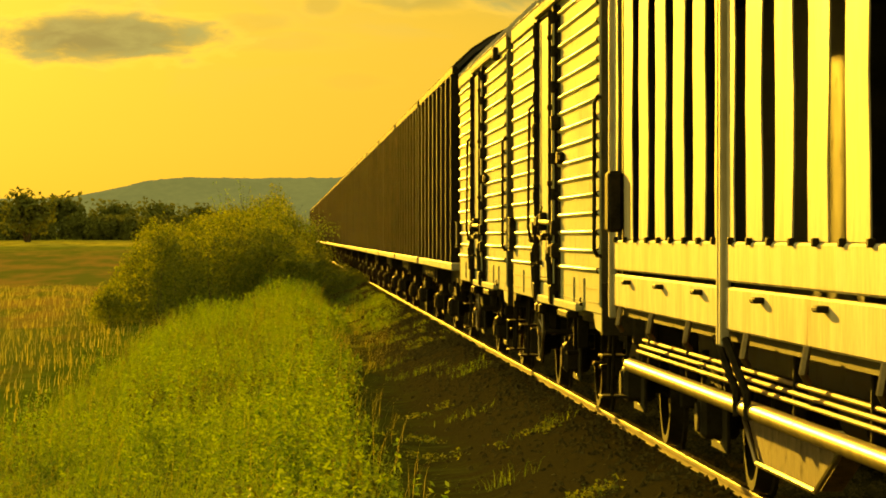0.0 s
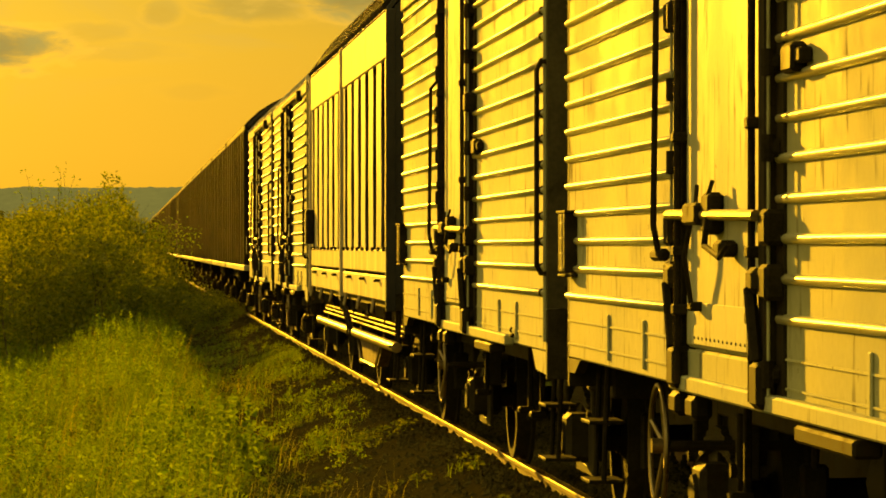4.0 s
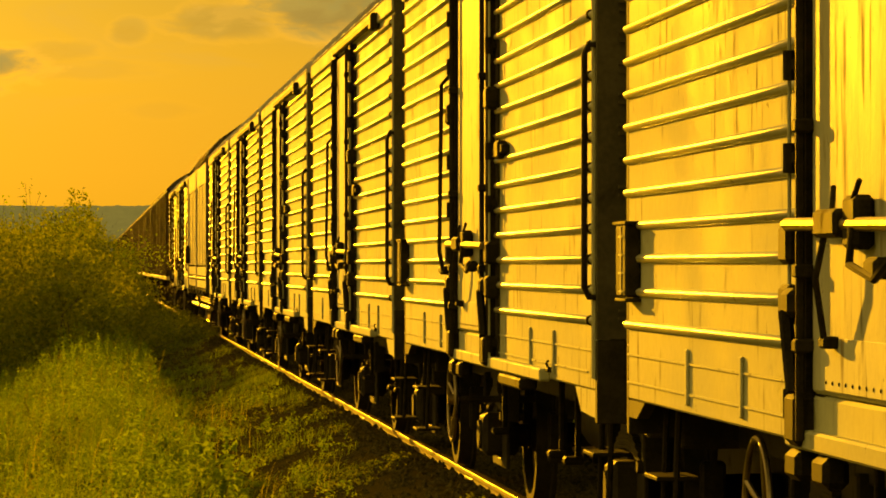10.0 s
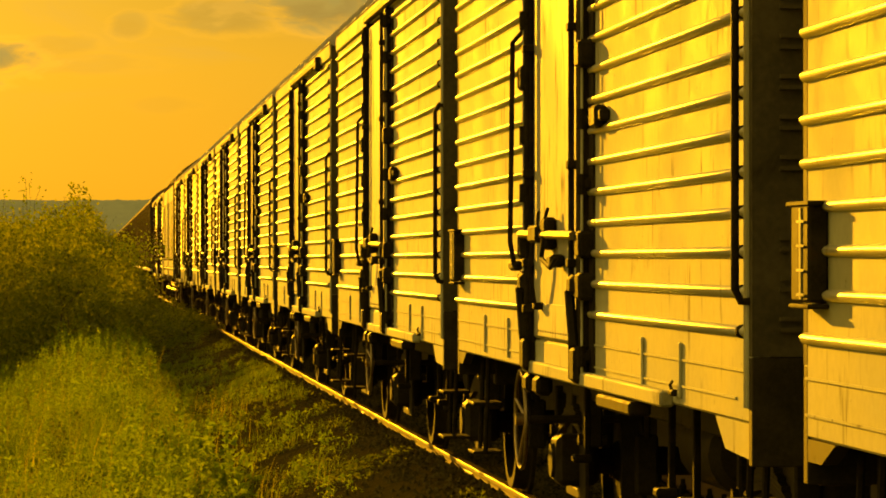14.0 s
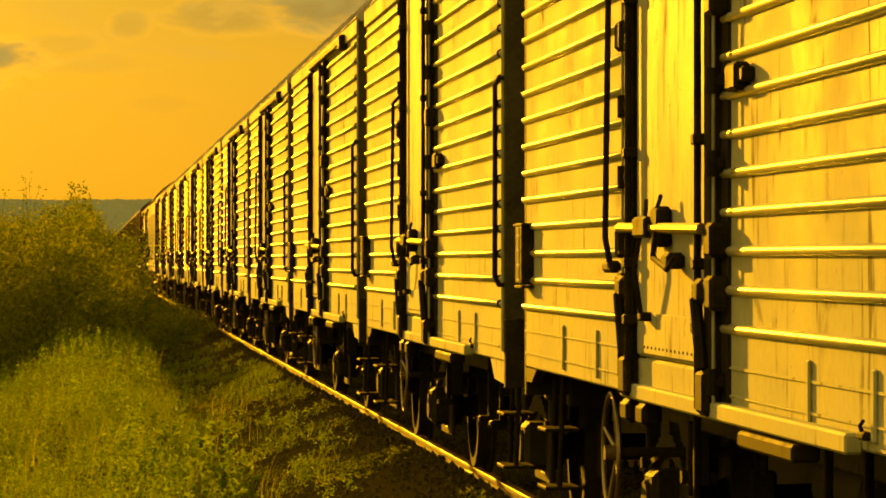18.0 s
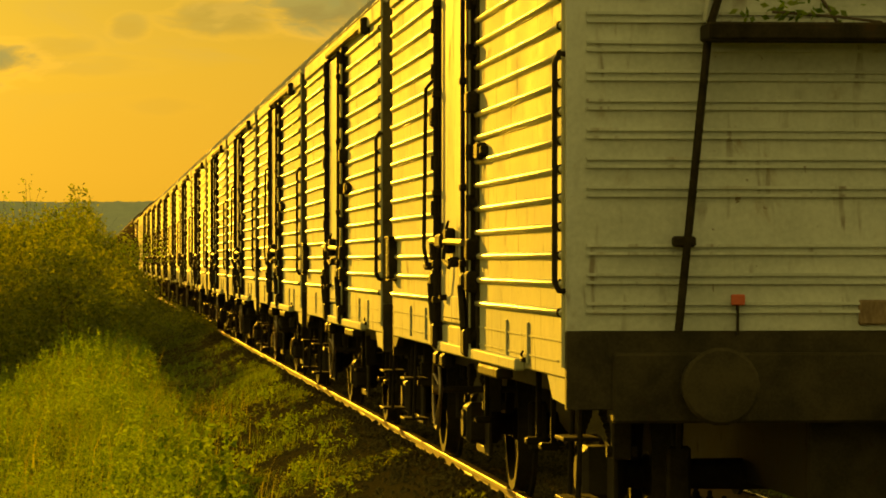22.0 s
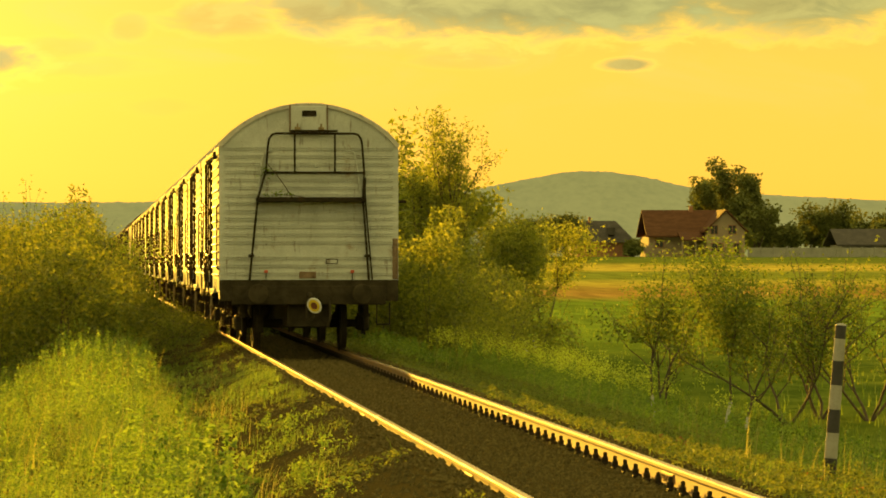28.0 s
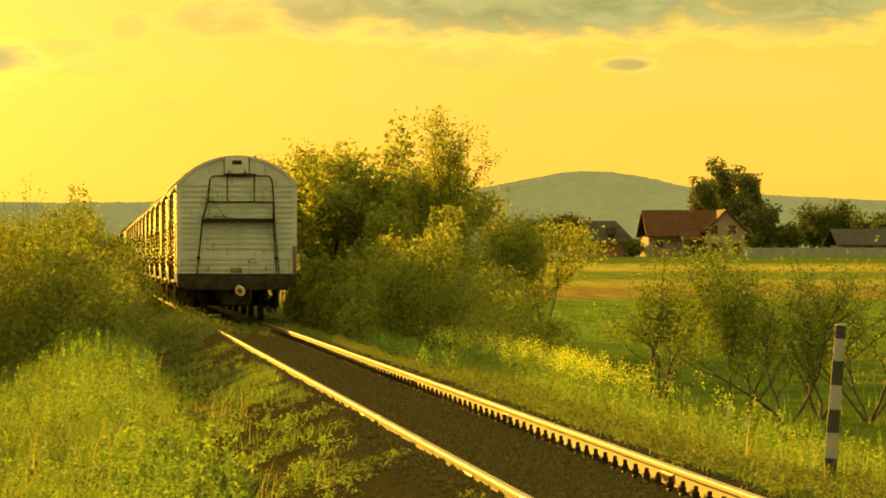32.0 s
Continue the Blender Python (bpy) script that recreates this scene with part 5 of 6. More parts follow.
    stuff("verge_weeds", me, "low creeping weeds on the dirt verge", "weeds")
    p = tufts(30, 5, -2.5, -1.45, 30, 70, 0.12, 1.3)
    me, *_ = stems_with_leaves(p, 0.18, 30, 0.07, 0.04, WEED, "verge_plants")
    stuff("verge_plants", me, "leafy green plants among the verge stones", "weeds")
    # The other side of the track: low plants by the ballast, then taller grass, rape in bloom and docks.
    p = tufts(900, 30, 1.5, 3.3, 26, 120, 0.12, 1.6)
    stuff("shoulder_tufts", blades("shoulder_tufts", p, 0.11, 0.007, GRASS, 0.8), "short grass on the far track shoulder", "grass")
    p = scatter(3200, 1.3, 3.4, 28, 95, 1.5)
    me, *_ = stems_with_leaves(p, 0.13 * (0.4 + 1.2 * uneven(p[:, 0], p[:, 1] * 0.5, 0.6)), 36, 0.11, 0.042, LOW, "shoulder_weeds")
    stuff("shoulder_weeds", me, "low creeping weeds on the far shoulder", "weeds")
    # Weeds in the track where the line runs on beyond the bank.
    p = np.concatenate([scatter(320, -1.35, -0.90, 86, 112), scatter(420, -0.62, 0.62, 88, 112), scatter(320, 0.90, 1.5, 86, 112)])
    me, *_ = stems_with_leaves(p, 0.17, 26, 0.08, 0.045, LOW, "track_weeds")
    stuff("track_weeds", me, "low weeds growing between the rails", "weeds")
    p = scatter(26, 1.7, 2.9, 32, 46, 1.0)
    me, *_ = stems_with_leaves(p, 0.12, 40, 0.12, 0.055, RED_WEED, "red_weeds")
    stuff("red_weeds", me, "reddish dry weeds beside the rail", "weeds")
    p = scatter(40000, 2.75, 7.2, 30, 130, 1.7)
    stuff("slope_grass", blades("slope_grass", p, 0.24 * patchy(p) * smooth(p[:, 0], 2.5, 3.5), 0.006, GRASS, 0.5, (0.05, -0.05)), "tall grass on the slope beyond the track", "grass")
    p = scatter(900, 2.6, 6.0, 34, 110, 1.3)
    stuff("slope_stalks", blades("slope_stalks", p, 0.5, 0.006, DRY, 0.3), "thin seeding stalks on the slope", "grass")
    for x0, x1, y0, y1, n, h, sz in ((3.7, 5.7, 60, 80, 420, 0.58, 0.055), (4.4, 5.3, 39, 50, 46, 0.5, 0.05), (3.35, 3.85, 38.5, 43, 26, 0.5, 0.05), (4.0, 4.7, 36, 40, 46, 0.5, 0.05), (2.5, 3.6, 72, 96, 160, 0.4, 0.06), (3.1, 4.6, 48, 60, 150, 0.42, 0.05)):
        p = scatter(n, x0, x1, y0, y1)
        me, *_ = stems_with_leaves(p, h, 60, 0.08, sz, WEED, "docks")
        stuff("docks", me, "bright green leafy weeds beyond the rails", "weeds")
    p = np.concatenate([scatter(620, 3.7, 5.2, 61, 76), scatter(60, 3.3, 4.9, 48, 61), scatter(220, 3.9, 4.9, 82, 90)])
    tip = p + np.stack([RNG.normal(0, 0.04, len(p)), RNG.normal(0, 0.04, len(p)), RNG.uniform(0.45, 0.82, len(p))], 1)
    q = np.repeat(tip, 22, axis=0) + RNG.normal(0, 1, (len(p) * 22, 3)) * (0.05, 0.05, 0.07)
    stuff("rape_blossom", leaves("rape_blossom", q, 0.022, 0.018, BLOOM), "yellow blossom of wild rape", "flowers")
    p = scatter(9000, 7, 32, 60, 200, 1.5)
    stuff("meadow_grass", blades("meadow_grass", p, 0.22, 0.02, MEADOW, 0.5), "green meadow grass in the field", "grass")
    p = scatter(12000, -20, -7.5, -20, 160)
    stuff("field_grass", blades("field_grass", p, 0.30, 0.016, DRY, 0.5), "ripe yellow grass in the field beyond the bank", "grass")


make_verge()


def grow(s, tips, rnd, at, way, length, radius, depth, split, up, low=0.0):
    """A limb and, from it, thinner limbs; tips collects the points round which leaves sit."""
    pts = [at]
    d = way.copy()
    for i in range(4):
        d = (d + Vector((rnd.gauss(0, 0.16), rnd.gauss(0, 0.16), rnd.gauss(0, 0.10) + up))).normalized()
        pts.append(pts[-1] + d * length / 4)
    s.tube(pts, radius, 6 if radius > 0.02 else 4, r1=radius * 0.55, cap=False)
    if depth <= 1:
        tips += pts[1:]
    if depth > 0:
        for k in range(split):
            t = rnd.choice(pts[2:]) if k else pts[-1]
            turn = Vector((rnd.gauss(0, 0.75), rnd.gauss(0, 0.75), rnd.uniform(-0.1, 0.7)))
            grow(s, tips, rnd, t, (d * 0.75 + turn * 0.8).normalized(), length * rnd.uniform(0.55, 0.8), radius * 0.55, depth - 1, split, up)
    return pts


def make_tree(name, label, at, height, seed, stems=1, spread=0.25, leaf=0.07, count=6000, puff=0.22, group="", depth=3, split=3, white=0.0, bole=0.35, material=None, radius=None, category="tree", up=0.05, wide=1.0, bare=0.12):
    rnd = random.Random(seed)
    z = float(ground_z(at[0], at[1])) - 0.03
    tree = root(name, label, category, group, (at[0], at[1], z))
    wood, tips = Shape(), []
    r0 = radius or height * 0.016
    for k in range(stems):
        t = 6.28 * k / stems + rnd.random()
        way = Vector((math.cos(t) * spread, math.sin(t) * spread, 1)).normalized()
        if stems == 1:
            way = Vector((rnd.gauss(0, 0.08), rnd.gauss(0, 0.08), 1)).normalized()
        foot = Vector((math.cos(t), math.sin(t), 0)) * r0 * (1.2 if stems > 1 else 0)
        foot_pts = grow(wood, tips, rnd, foot, way, height * bole * rnd.uniform(0.85, 1.15), r0, depth, split, up)
    wood.v = [(x * wide, y * wide, zz) for x, y, zz in wood.v]
    part("trunk", wood, BARK, tree, "rough bark trunk and limbs", smooth=60)
    if white:
        part("limewash", Shape().tube([(q.x * wide, q.y * wide, q.z) for q in foot_pts[:2]], r0 * 1.15, 8, r1=r0 * 1.05, cap=False), WHITEWASH, tree, "whitewashed foot of the trunk")
    tp = np.array([tuple(p) for p in tips]) * (wide, wide, 1)
    pick = tp[RNG.integers(0, len(tp), count)]
    pos = pick + np.clip(RNG.normal(0, 1, (count, 3)), -1.5, 1.5) * puff * (1, 1, 0.8)
    pos = pos[pos[:, 2] > bare * height]
    part("crown", leaves("crown", pos, leaf, leaf * 0.55, material or LEAF), material or LEAF, tree, "loose crown of small leaves")
    return tree


def make_thicket(name, label, x0, x1, y0, y1, height, n, leaf, seed, material, shoots=60):
    """A bush many stems wide: bent stems, uneven mounds of leaves and single shoots above."""
    rnd = random.Random(seed)
    bush = root(name, label, "bush", "", ((x0 + x1) / 2, (y0 + y1) / 2, 0))
    cx, cy = (x0 + x1) / 2, (y0 + y1) / 2
    wood, pts = Shape(), []
    mounds = []
    for k in range(int((x1 - x0) * (y1 - y0) * 0.55) + 6):
        x, y = rnd.uniform(x0, x1), rnd.uniform(y0, y1)
        e = min(1.0, 2.2 * min((x - x0) / (x1 - x0), (x1 - x) / (x1 - x0)) + 0.35)
        mounds.append((x - cx, y - cy, float(ground_z(x, y)), height * e * rnd.uniform(0.55, 1.0), rnd.uniform(0.45, 0.95)))
    for mx, my, mz, mh, mr in mounds:
        for j in range(2):
            wood.tube([(mx, my, mz - 0.05), (mx + rnd.gauss(0, 0.2), my + rnd.gauss(0, 0.2), mz + mh * 0.5), (mx + rnd.gauss(0, 0.4), my + rnd.gauss(0, 0.4), mz + mh * 0.92)], 0.011, 4, r1=0.004, cap=False)
        k = max(20, int(n / len(mounds)))
        h = RNG.random(k) ** 0.7
        rad = mr * (0.55 + 0.6 * np.sqrt(np.clip(1 - h ** 2.2, 0, 1)))
        t, q = RNG.uniform(0, 6.28, k), RNG.random(k) ** 0.5
        pts.append(np.stack([mx + np.cos(t) * rad * q, my + np.sin(t) * rad * q, mz + h * mh + RNG.normal(0, 0.08, k)], 1))
    for k in range(shoots):
        mx, my, mz, mh, mr = rnd.choice(mounds)
        tx, ty, up = rnd.gauss(0, 0.2), rnd.gauss(0, 0.2), rnd.uniform(0.12, 0.5)
        a, b = Vector((mx, my, mz + mh * 0.8)), Vector((mx + tx, my + ty, mz + mh + up))
        wood.tube([a, a.lerp(b, 0.5) + Vector((0.03, 0.02, 0)), b], 0.008, 4, r1=0.003, cap=False)
        f = RNG.random(22)[:, None]
        pts.append(np.array(a) * (1 - f) + np.array(b) * f + RNG.normal(0, 0.045, (22, 3)))
    tagged(part("branchwork", wood, BARK, bush, smooth=60), kind="stuff")
    part("leaves", leaves("leaves", np.concatenate(pts), leaf, leaf * 0.55, material), material, bush, "dense small leaves")
    return bush


def make_plants():
    # Thicket on the left of the line and the lone shoots above it.
    make_thicket("thicket", "dense green thicket beside the railway", -9.3, -2.75, 71, 96, 3.3, 120000, 0.10, 3, HEDGE, 90)
    make_thicket("thicket", "dense thicket crowding the line farther on", -8.4, -2.1, 96, 150, 3.75, 100000, 0.115, 5, HEDGE, 80)
    make_thicket("low_bush", "low bush at the foot of the thicket", -2.9, -0.98, 87, 118, 0.62, 22000, 0.06, 9, HEDGE, 12)
    make_tree("sapling", "thin bare-stemmed sapling above the thicket", (-5.05, 97.0), 3.6, 12, stems=6, spread=0.10, leaf=0.09, count=420, puff=0.10, depth=1, split=2, bole=0.8, radius=0.013, up=0.1)
    make_tree("sapling", "rounded young shrub above the thicket", (-3.35, 104.0), 3.3, 19, stems=5, spread=0.35, leaf=0.075, count=2600, puff=0.2, depth=2, split=3, bole=0.5, radius=0.02)
    # Trees beside the track where the train goes.
    for label, x, y, h, seed, st, spread, leaf, cnt, puff, bole, up, wide in (
            ("tall walnut tree with a dense leafy crown beside the track", 4.75, 114.0, 6.2, 21, 4, 0.34, 0.20, 15000, 0.30, 0.40, 0.03, 1.1),
            ("slender upright cherry tree beside the track", 5.65, 106.0, 5.5, 23, 4, 0.2, 0.10, 9000, 0.14, 0.44, 0.14, 0.5),
            ("broad leaning tree beside the track", 4.30, 126.0, 6.0, 26, 3, 0.3, 0.16, 14000, 0.28, 0.4, 0.05, 0.9),
            ("loose-crowned young tree by the line", 3.75, 138.0, 6.0, 27, 3, 0.25, 0.16, 11000, 0.26, 0.4, 0.05, 0.75),
            ("loose-crowned tree farther along the line", 3.75, 162.0, 6.4, 28, 3, 0.25, 0.2, 9000, 0.28, 0.4, 0.05, 0.85)):
        make_tree("roadside_tree", label, (x, y), h, seed, stems=st, spread=spread, leaf=leaf, count=cnt, puff=puff, bole=bole, up=up, wide=wide, material=TREE, group="trees beside the line")
    make_thicket("hedge", "dark hedge under the trees beside the track", 3.1, 6.6, 92, 134, 3.9, 130000, 0.125, 31, TREE, 90)
    make_thicket("hedge", "leafy hedge at the track shoulder", 4.7, 6.5, 84, 106, 2.5, 50000, 0.08, 33, TREE, 60)
    g = "orchard trees in the meadow"
    for (x, y, h, seed, st, cnt, leaf) in ((7.35, 99, 3.1, 41, 1, 6000, 0.09), (6.55, 101, 2.9, 42, 1, 5600, 0.09), (9.0, 112, 3.4, 43, 1, 6500, 0.10), (10.6, 124, 3.6, 44, 2, 4200, 0.12), (8.5, 120, 3.2, 45, 2, 3600, 0.12)):
        make_tree("orchard_tree", "small orchard tree with a limewashed trunk foot", (x, y), h, seed, stems=st, leaf=leaf, count=cnt, puff=0.24, group=g, white=0.45 if st == 1 else 0, bole=0.5, bare=0.34, radius=0.045, wide=0.75, material=TREE)
    # Two dense-headed young trees, then low-forked open ones.
    for (x, y, h, seed, st, spread, cnt, bare, w, puff, wide) in ((5.85, 66, 3.1, 51, 2, 0.16, 6500, 0.42, 0.35, 0.25, 0.8), (6.15, 67, 2.0, 52, 2, 0.25, 700, 0.4, 0, 0.12, 0.9), (6.07, 60, 2.8, 53, 1, 0.1, 5000, 0.42, 0.5, 0.24, 0.8), (6.3, 59.5, 1.9, 54, 1, 0.1, 1100, 0.4, 0.4, 0.12, 0.9),
                                                             (7.4, 62, 2.65, 55, 4, 0.8, 3400, 0.25, 0, 0.10, 1.0), (8.1, 63, 2.6, 56, 4, 0.8, 3000, 0.25, 0, 0.10, 1.0), (9.0, 63.5, 2.75, 57, 4, 0.75, 4000, 0.2, 0, 0.11, 1.0)):
        make_tree("young_fruit_tree", "young fruit tree with thin forked stems in the meadow", (x, y), h, seed, stems=st, spread=spread, leaf=0.068, count=int(cnt * 1.25), puff=puff, material=FRUIT, depth=1 if cnt > 4900 else 2, split=7 if cnt > 4900 else 4, group="young fruit trees", white=w, bole=0.64 if cnt > 4900 else 0.5, radius=0.026, up=0.13 if cnt > 4900 else 0.08, wide=wide, bare=bare)
    # Far trees round the houses.
    far = "trees round the far houses"
    for (u, top, y, seed, wd, cnt) in ((1140, 190, 650, 61, 4.6, 5200), (1110, 172, 665, 62, 4.0, 3200), (1180, 120, 640, 63, 3.4, 1400), (1335, 122, 660, 64, 4.0, 1500), (1290, 86, 670, 65, 5.0, 1500), (1240, 76, 640, 66, 3.5, 1200), (1395, 90, 640, 67, 4.5, 1600), (1420, 74, 620, 68, 4.0, 1200),
                                   (800, 84, 600, 69, 5.0, 1700), (840, 90, 620, 70, 4.0, 1500), (770, 76, 560, 71, 5.0, 1500), (880, 60, 640, 72, 4.0, 900), (960, 34, 610, 73, 3.0, 700), (1200, 66, 655, 74, 4.5, 1400), (1320, 46, 625, 75, 3.6, 900), (1385, 40, 625, 76, 3.4, 700), (730, 70, 600, 77, 5, 1200)):
        x = u / 7000 * y - 3.59
        h = top / 7000 * y + 1.54 - float(ground_z(x, y))
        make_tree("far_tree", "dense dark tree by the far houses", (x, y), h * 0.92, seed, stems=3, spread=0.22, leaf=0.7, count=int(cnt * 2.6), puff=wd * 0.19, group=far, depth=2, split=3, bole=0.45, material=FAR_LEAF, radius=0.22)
    make_thicket("field_hedge", "dark hedge along the far edge of the ripe field", -40, -6, 440, 452, 3.2, 26000, 0.55, 35, FAR_LEAF, 40)
    for (u, top, y, seed, wd) in ((-455, 80, 420, 81, 4.0), (-380, 62, 460, 82, 4.0), (-300, 52, 480, 83, 4.5), (-230, 55, 500, 84, 4.5), (-520, 60, 470, 85, 4.5), (-150, 50, 520, 86, 4.5), (-70, 48, 520, 87, 4.5)):
        x = u / 7000 * (y + 45) - 3.59
        h = top / 7000 * (y + 45) + 1.54 - float(ground_z(x, y))
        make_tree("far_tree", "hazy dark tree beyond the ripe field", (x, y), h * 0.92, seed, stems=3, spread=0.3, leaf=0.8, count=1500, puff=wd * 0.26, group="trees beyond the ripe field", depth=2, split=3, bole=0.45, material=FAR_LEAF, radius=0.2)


make_plants()

# ---- houses, yard wall and the banded post ----


def window(house, x0, x1, y, z0, z1):
    fr = Shape().box(x0 - 0.1, x1 + 0.1, y - 0.06, y - 0.02, z0 - 0.1, z0, 0.01).box(x0 - 0.1, x1 + 0.1, y - 0.06, y - 0.02, z1, z1 + 0.1, 0.01).box(x0 - 0.1, x0, y - 0.06, y - 0.02, z0, z1, 0.01).box(x1, x1 + 0.1, y - 0.06, y - 0.02, z0, z1, 0.01).box((x0 + x1) / 2 - 0.04, (x0 + x1) / 2 + 0.04, y - 0.05, y - 0.02, z0, z1)
    win = part("window", fr, BRICK, house, "small dark window in a plain frame")
    part("pane", Shape().box(x0, x1, y - 0.03, y - 0.005, z0, z1), GLASS, win)


def gable_roof(x0, x1, y0, y1, eave, ridge, along="x", over=0.5, t=0.25):
    s = Shape()
    if along == "x":
        m = (y0 + y1) / 2
        sec = [(y0 - over, eave - 0.3), (m, ridge), (y1 + over, eave - 0.3), (y1 + over, eave - 0.3 + t), (m, ridge + t), (y0 - over, eave - 0.3 + t)]
        v = [(x, y, z) for x in (x0 - over, x1 + over) for y, z in sec]
    else:
        m = (x0 + x1) / 2
        sec = [(x0 - over, eave - 0.3), (m, ridge), (x1 + over, eave - 0.3), (x1 + over, eave - 0.3 + t), (m, ridge + t), (x0 - over, eave - 0.3 + t)]
        v = [(x, y, z) for y in (y0 - over, y1 + over) for x, z in sec]
    f = [(i, (i + 1) % 6, 6 + (i + 1) % 6, 6 + i) for i in range(6)] + [(0, 1, 4, 5), (1, 2, 3, 4), (11, 10, 7, 6), (10, 9, 8, 7)]
    return s.add(v, f)


def make_houses():
    z = 2.35
    h = root("house", "two-storey house with a red-brown tiled roof and pink walls", "house", "", (0, 0, 0))
    part("wall", Shape().box(83.5, 92.0, 616, 626, z - 1.0, z + 3.0, 0.02), WALL, h)
    gable = Shape().add([(x, y, zz) for y in (611.0, 628.0) for x, zz in ((92.0, z - 1.0), (97.9, z - 1.0), (97.9, z + 3.9), (94.95, z + 6.9), (92.0, z + 3.9))], [(0, 1, 2, 3, 4), (9, 8, 7, 6, 5), (0, 5, 6, 1), (1, 6, 7, 2), (2, 7, 8, 3), (3, 8, 9, 4), (4, 9, 5, 0)])
    part("gable_wall", gable, WALL, h, smooth=0)
    part("roof", gable_roof(83.5, 94.5, 615.5, 626.5, z + 3.2, z + 7.0, "x"), TILE, h, "red-brown tiled roof", smooth=0)
    part("gable_roof", gable_roof(92.0, 97.9, 611.0, 628.0, z + 3.9, z + 7.0, "y"), TILE, h, "red-brown tiled roof", smooth=0)
    part("porch_roof", Shape().add([(88.0, 611.5, z + 2.3), (92.6, 611.5, z + 2.3), (92.6, 615.8, z + 3.6), (88.0, 615.8, z + 3.6), (88.0, 611.5, z + 2.5), (92.6, 611.5, z + 2.5), (92.6, 615.8, z + 3.8), (88.0, 615.8, z + 3.8)], [(0, 1, 2, 3), (7, 6, 5, 4), (0, 4, 5, 1), (1, 5, 6, 2), (2, 6, 7, 3), (3, 7, 4, 0)]), TILE, h, smooth=0)
    for x in (88.2, 90.3, 92.3):
        part("porch_post", Shape().box(x - 0.1, x + 0.1, 611.7, 611.9, z - 0.8, z + 2.35, 0.01), WALL, h)
    part("chimney", Shape().box(90.6, 91.2, 620.5, 621.1, z + 6.0, z + 7.9, 0.03), BRICK, h)
    window(h, 92.6, 93.6, 611.0, z + 3.4, z + 4.7)
    window(h, 95.4, 96.5, 611.0, z + 3.4, z + 4.7)
    window(h, 92.7, 94.5, 611.0, z + 0.5, z + 1.9)
    window(h, 96.2, 97.0, 611.0, z + 0.2, z + 1.9)
    window(h, 84.6, 85.8, 616.0, z + 1.3, z + 2.5)
    h2 = root("house", "low brick house with a dark hipped roof", "house", "", (0, 0, 0))
    part("wall", Shape().box(73.0, 81.5, 622, 632, z - 1.0, z + 2.3, 0.02), BRICK, h2)
    v = [(72.2, 621.2, z + 2.1), (82.3, 621.2, z + 2.1), (82.3, 632.8, z + 2.1), (72.2, 632.8, z + 2.1), (74.8, 627, z + 5.6), (79.7, 627, z + 5.6)]
    part("roof", Shape().add(v, [(0, 1, 5, 4), (1, 2, 5), (2, 3, 4, 5), (3, 0, 4), (3, 2, 1, 0)]), SLATE, h2, "dark hipped roof", smooth=0)
    part("dormer", Shape().box(78.0, 79.0, 622.4, 625, z + 3.3, z + 4.5, 0.02), SLATE, h2)
    part("chimney", Shape().box(75.2, 75.6, 626, 626.4, z + 5.2, z + 6.2, 0.02), BRICK, h2)
    window(h2, 74.5, 75.6, 622.0, z + 0.4, z + 1.5)
    h3 = root("house", "low house with a weathered sheet roof among trees", "house", "", (0, 0, 0))
    part("wall", Shape().box(113.5, 123.0, 612, 622, z - 1.0, z + 1.7, 0.02), CONCRETE, h3)
    part("roof", gable_roof(113.0, 124.0, 611.5, 622.5, z + 1.8, z + 4.0, "x"), SLATE, h3, "weathered sheet roof", smooth=0)
    window(h3, 119.0, 120.2, 612.0, z + 0.2, z + 1.2)
    wall = root("yard_wall", "long low grey yard wall beside the houses", "wall", "", (0, 0, 0))
    for i in range(11):
        part("wall_panel", Shape().box(98.4 + i * 2.0, 100.32 + i * 2.0, 610, 610.2, z - 1.0, z + 1.25, 0.02), CONCRETE, wall)
        part("wall_pier", Shape().box(98.3 + i * 2.0 - 0.06, 98.3 + i * 2.0 + 0.14, 609.9, 610.3, z - 1.0, z + 1.4, 0.02), CONCRETE, wall)


make_houses()


def make_post():
    x, y = 3.02, 35.2
    z = float(ground_z(x, y)) - 0.05
    p = root("banded_post", "leaning black and white banded wooden marker post", "marker post", "", (x, y, z))
    p.matrix_basis = pose(x, y, z, 0, 4.5, 0)
    bands = [(0.0, 0.26, POST_BLACK), (0.26, 0.49, POST_WHITE), (0.49, 0.70, POST_BLACK), (0.70, 0.92, POST_WHITE), (0.92, 1.14, POST_BLACK), (1.14, 1.34, POST_WHITE), (1.34, 1.46, POST_BLACK)]
    for a, b, m in bands:
        s = Shape()
        s.lathe([(0.0, a), (0.062 - 0.008 * a, a), (0.062 - 0.008 * b, b), (0.0, b)], (0, 0, 0), "Z", 14)
        part("band", s, m, p)
    part("post_cap", Shape().lathe([(0.049, 1.46), (0.04, 1.475), (0.0, 1.48)], (0, 0, 0), "Z", 14), POST_WHITE, p)


make_post()

# ---- what moves ----
# Distance of the train's tail along the line, by time.
TAIL = [(0, -181.43), (0.5, -170.3), (1, -160.31), (1.5, -151.49), (2, -143.65), (2.5, -136.26), (3, -129.89), (3.5, -124.16), (4, -119.01), (4.5, -114.99), (5, -111.4), (5.5, -107.7), (6, -103.95), (9, -81.5), (13, -51.6), (16, -28.7), (19, -5.85), (21.5, 13.9), (23, 25.7), (25, 41.8), (28, 66.8), (32, 100.2)]


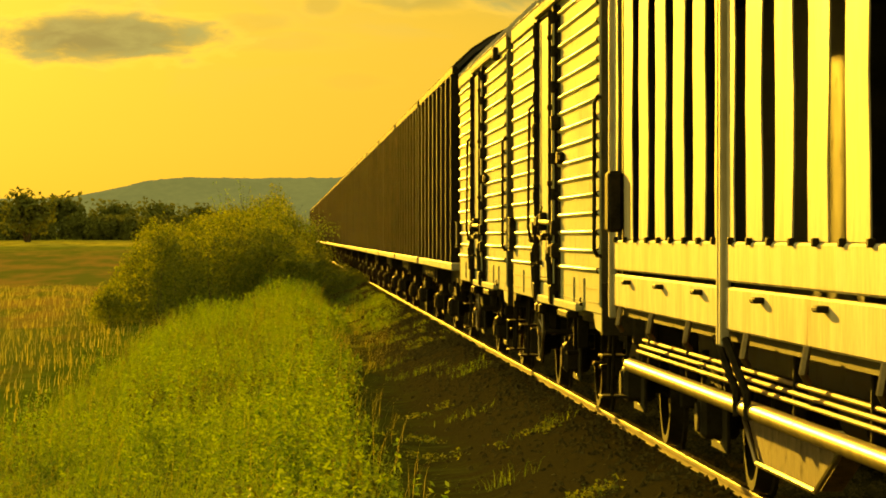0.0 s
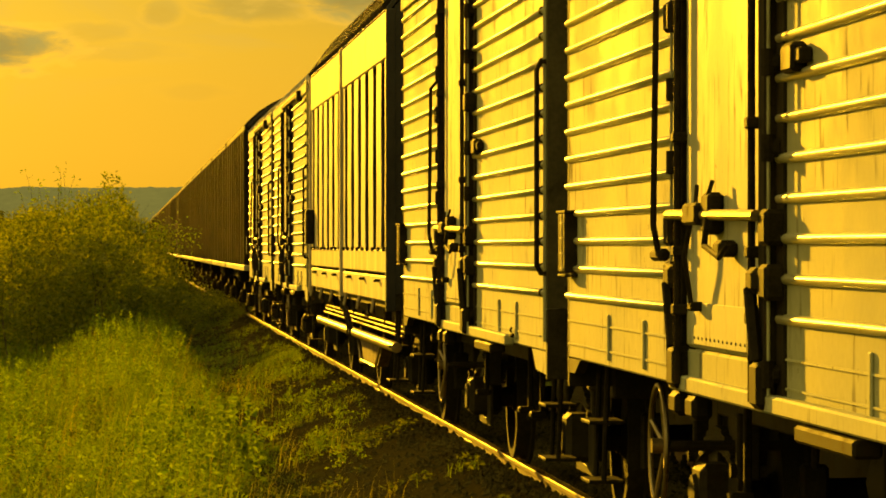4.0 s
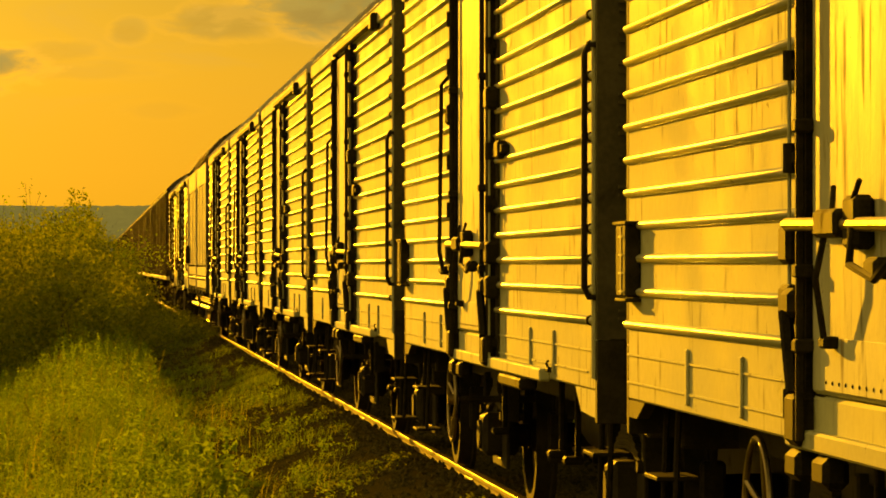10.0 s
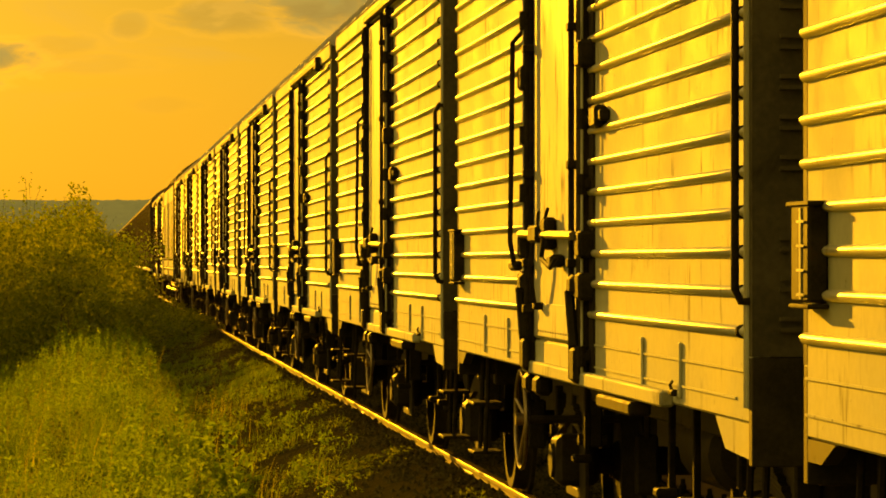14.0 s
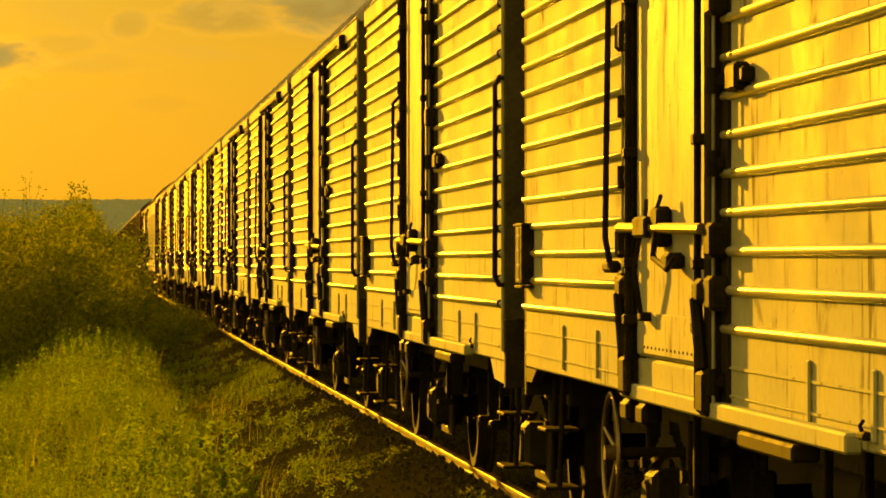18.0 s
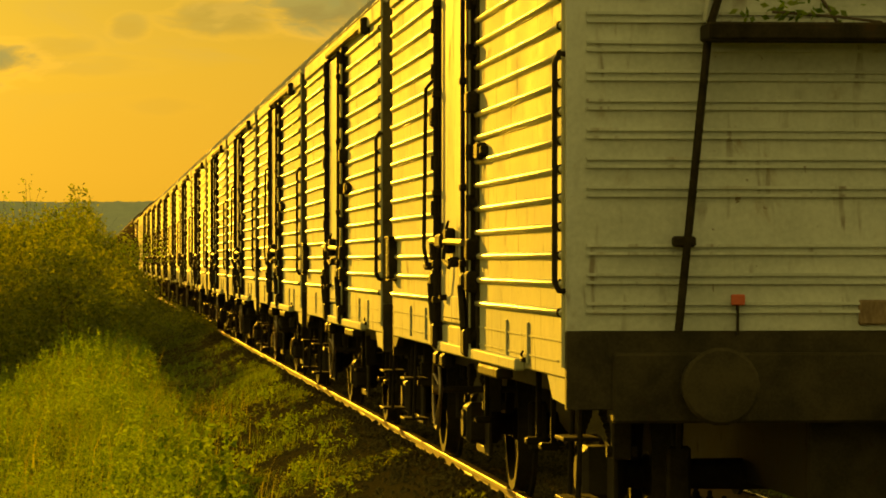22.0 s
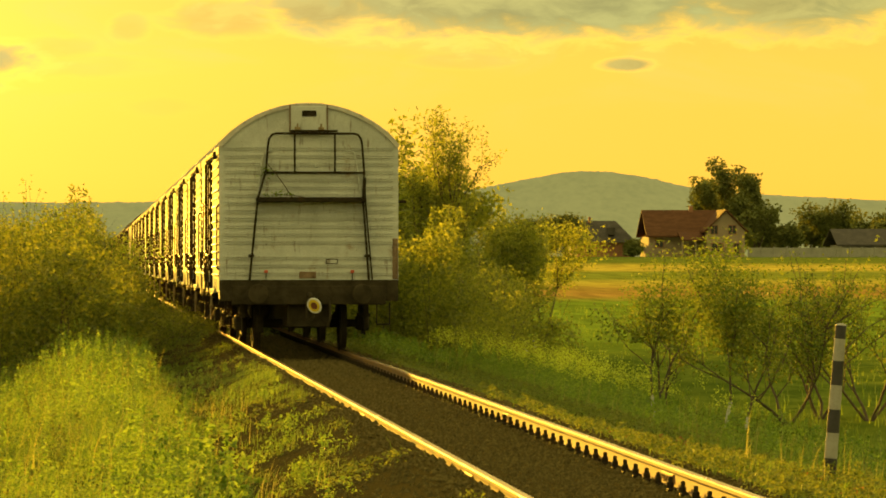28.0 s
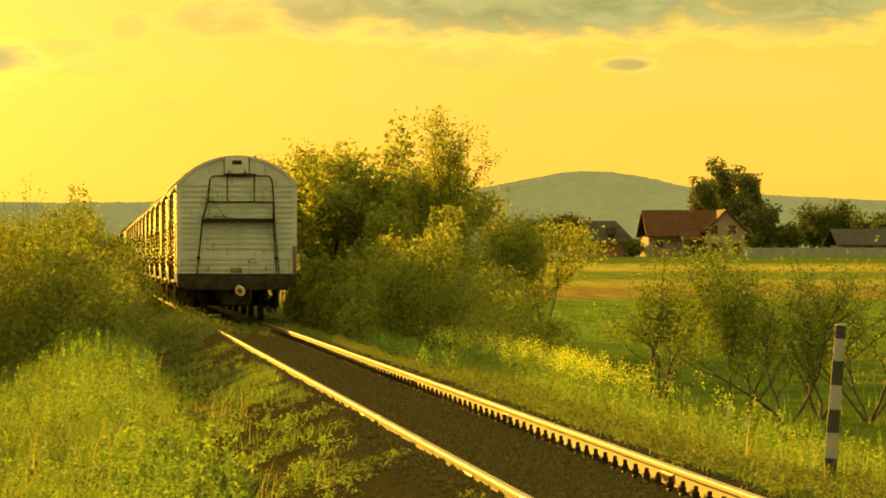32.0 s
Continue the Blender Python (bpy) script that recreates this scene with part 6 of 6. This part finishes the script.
def tail_at(t):
    for (t0, s0), (t1, s1) in zip(TAIL, TAIL[1:]):
        if t <= t1:
            return s0 + (s1 - s0) * (t - t0) / (t1 - t0)
    return TAIL[-1][1]


def motions():
    turn = []
    k = 0
    while k <= 32 * FPS:
        t = k / FPS
        turn.append((t, Euler((-tail_at(t) / 0.455, 0, 0)).to_matrix().to_4x4()))
        k += 1 if t < 5.5 else 2
    for wagon, ahead in TRAIN:
        walk(wagon, [(t, pose(SIDE, s + ahead, 0)) for t, s in TAIL])
        for ob in wagon.children:
            if ob.name.startswith("wheelset"):
                home = Matrix.Translation(ob.location)
                walk(ob, [(t, home @ m) for t, m in turn])


motions()
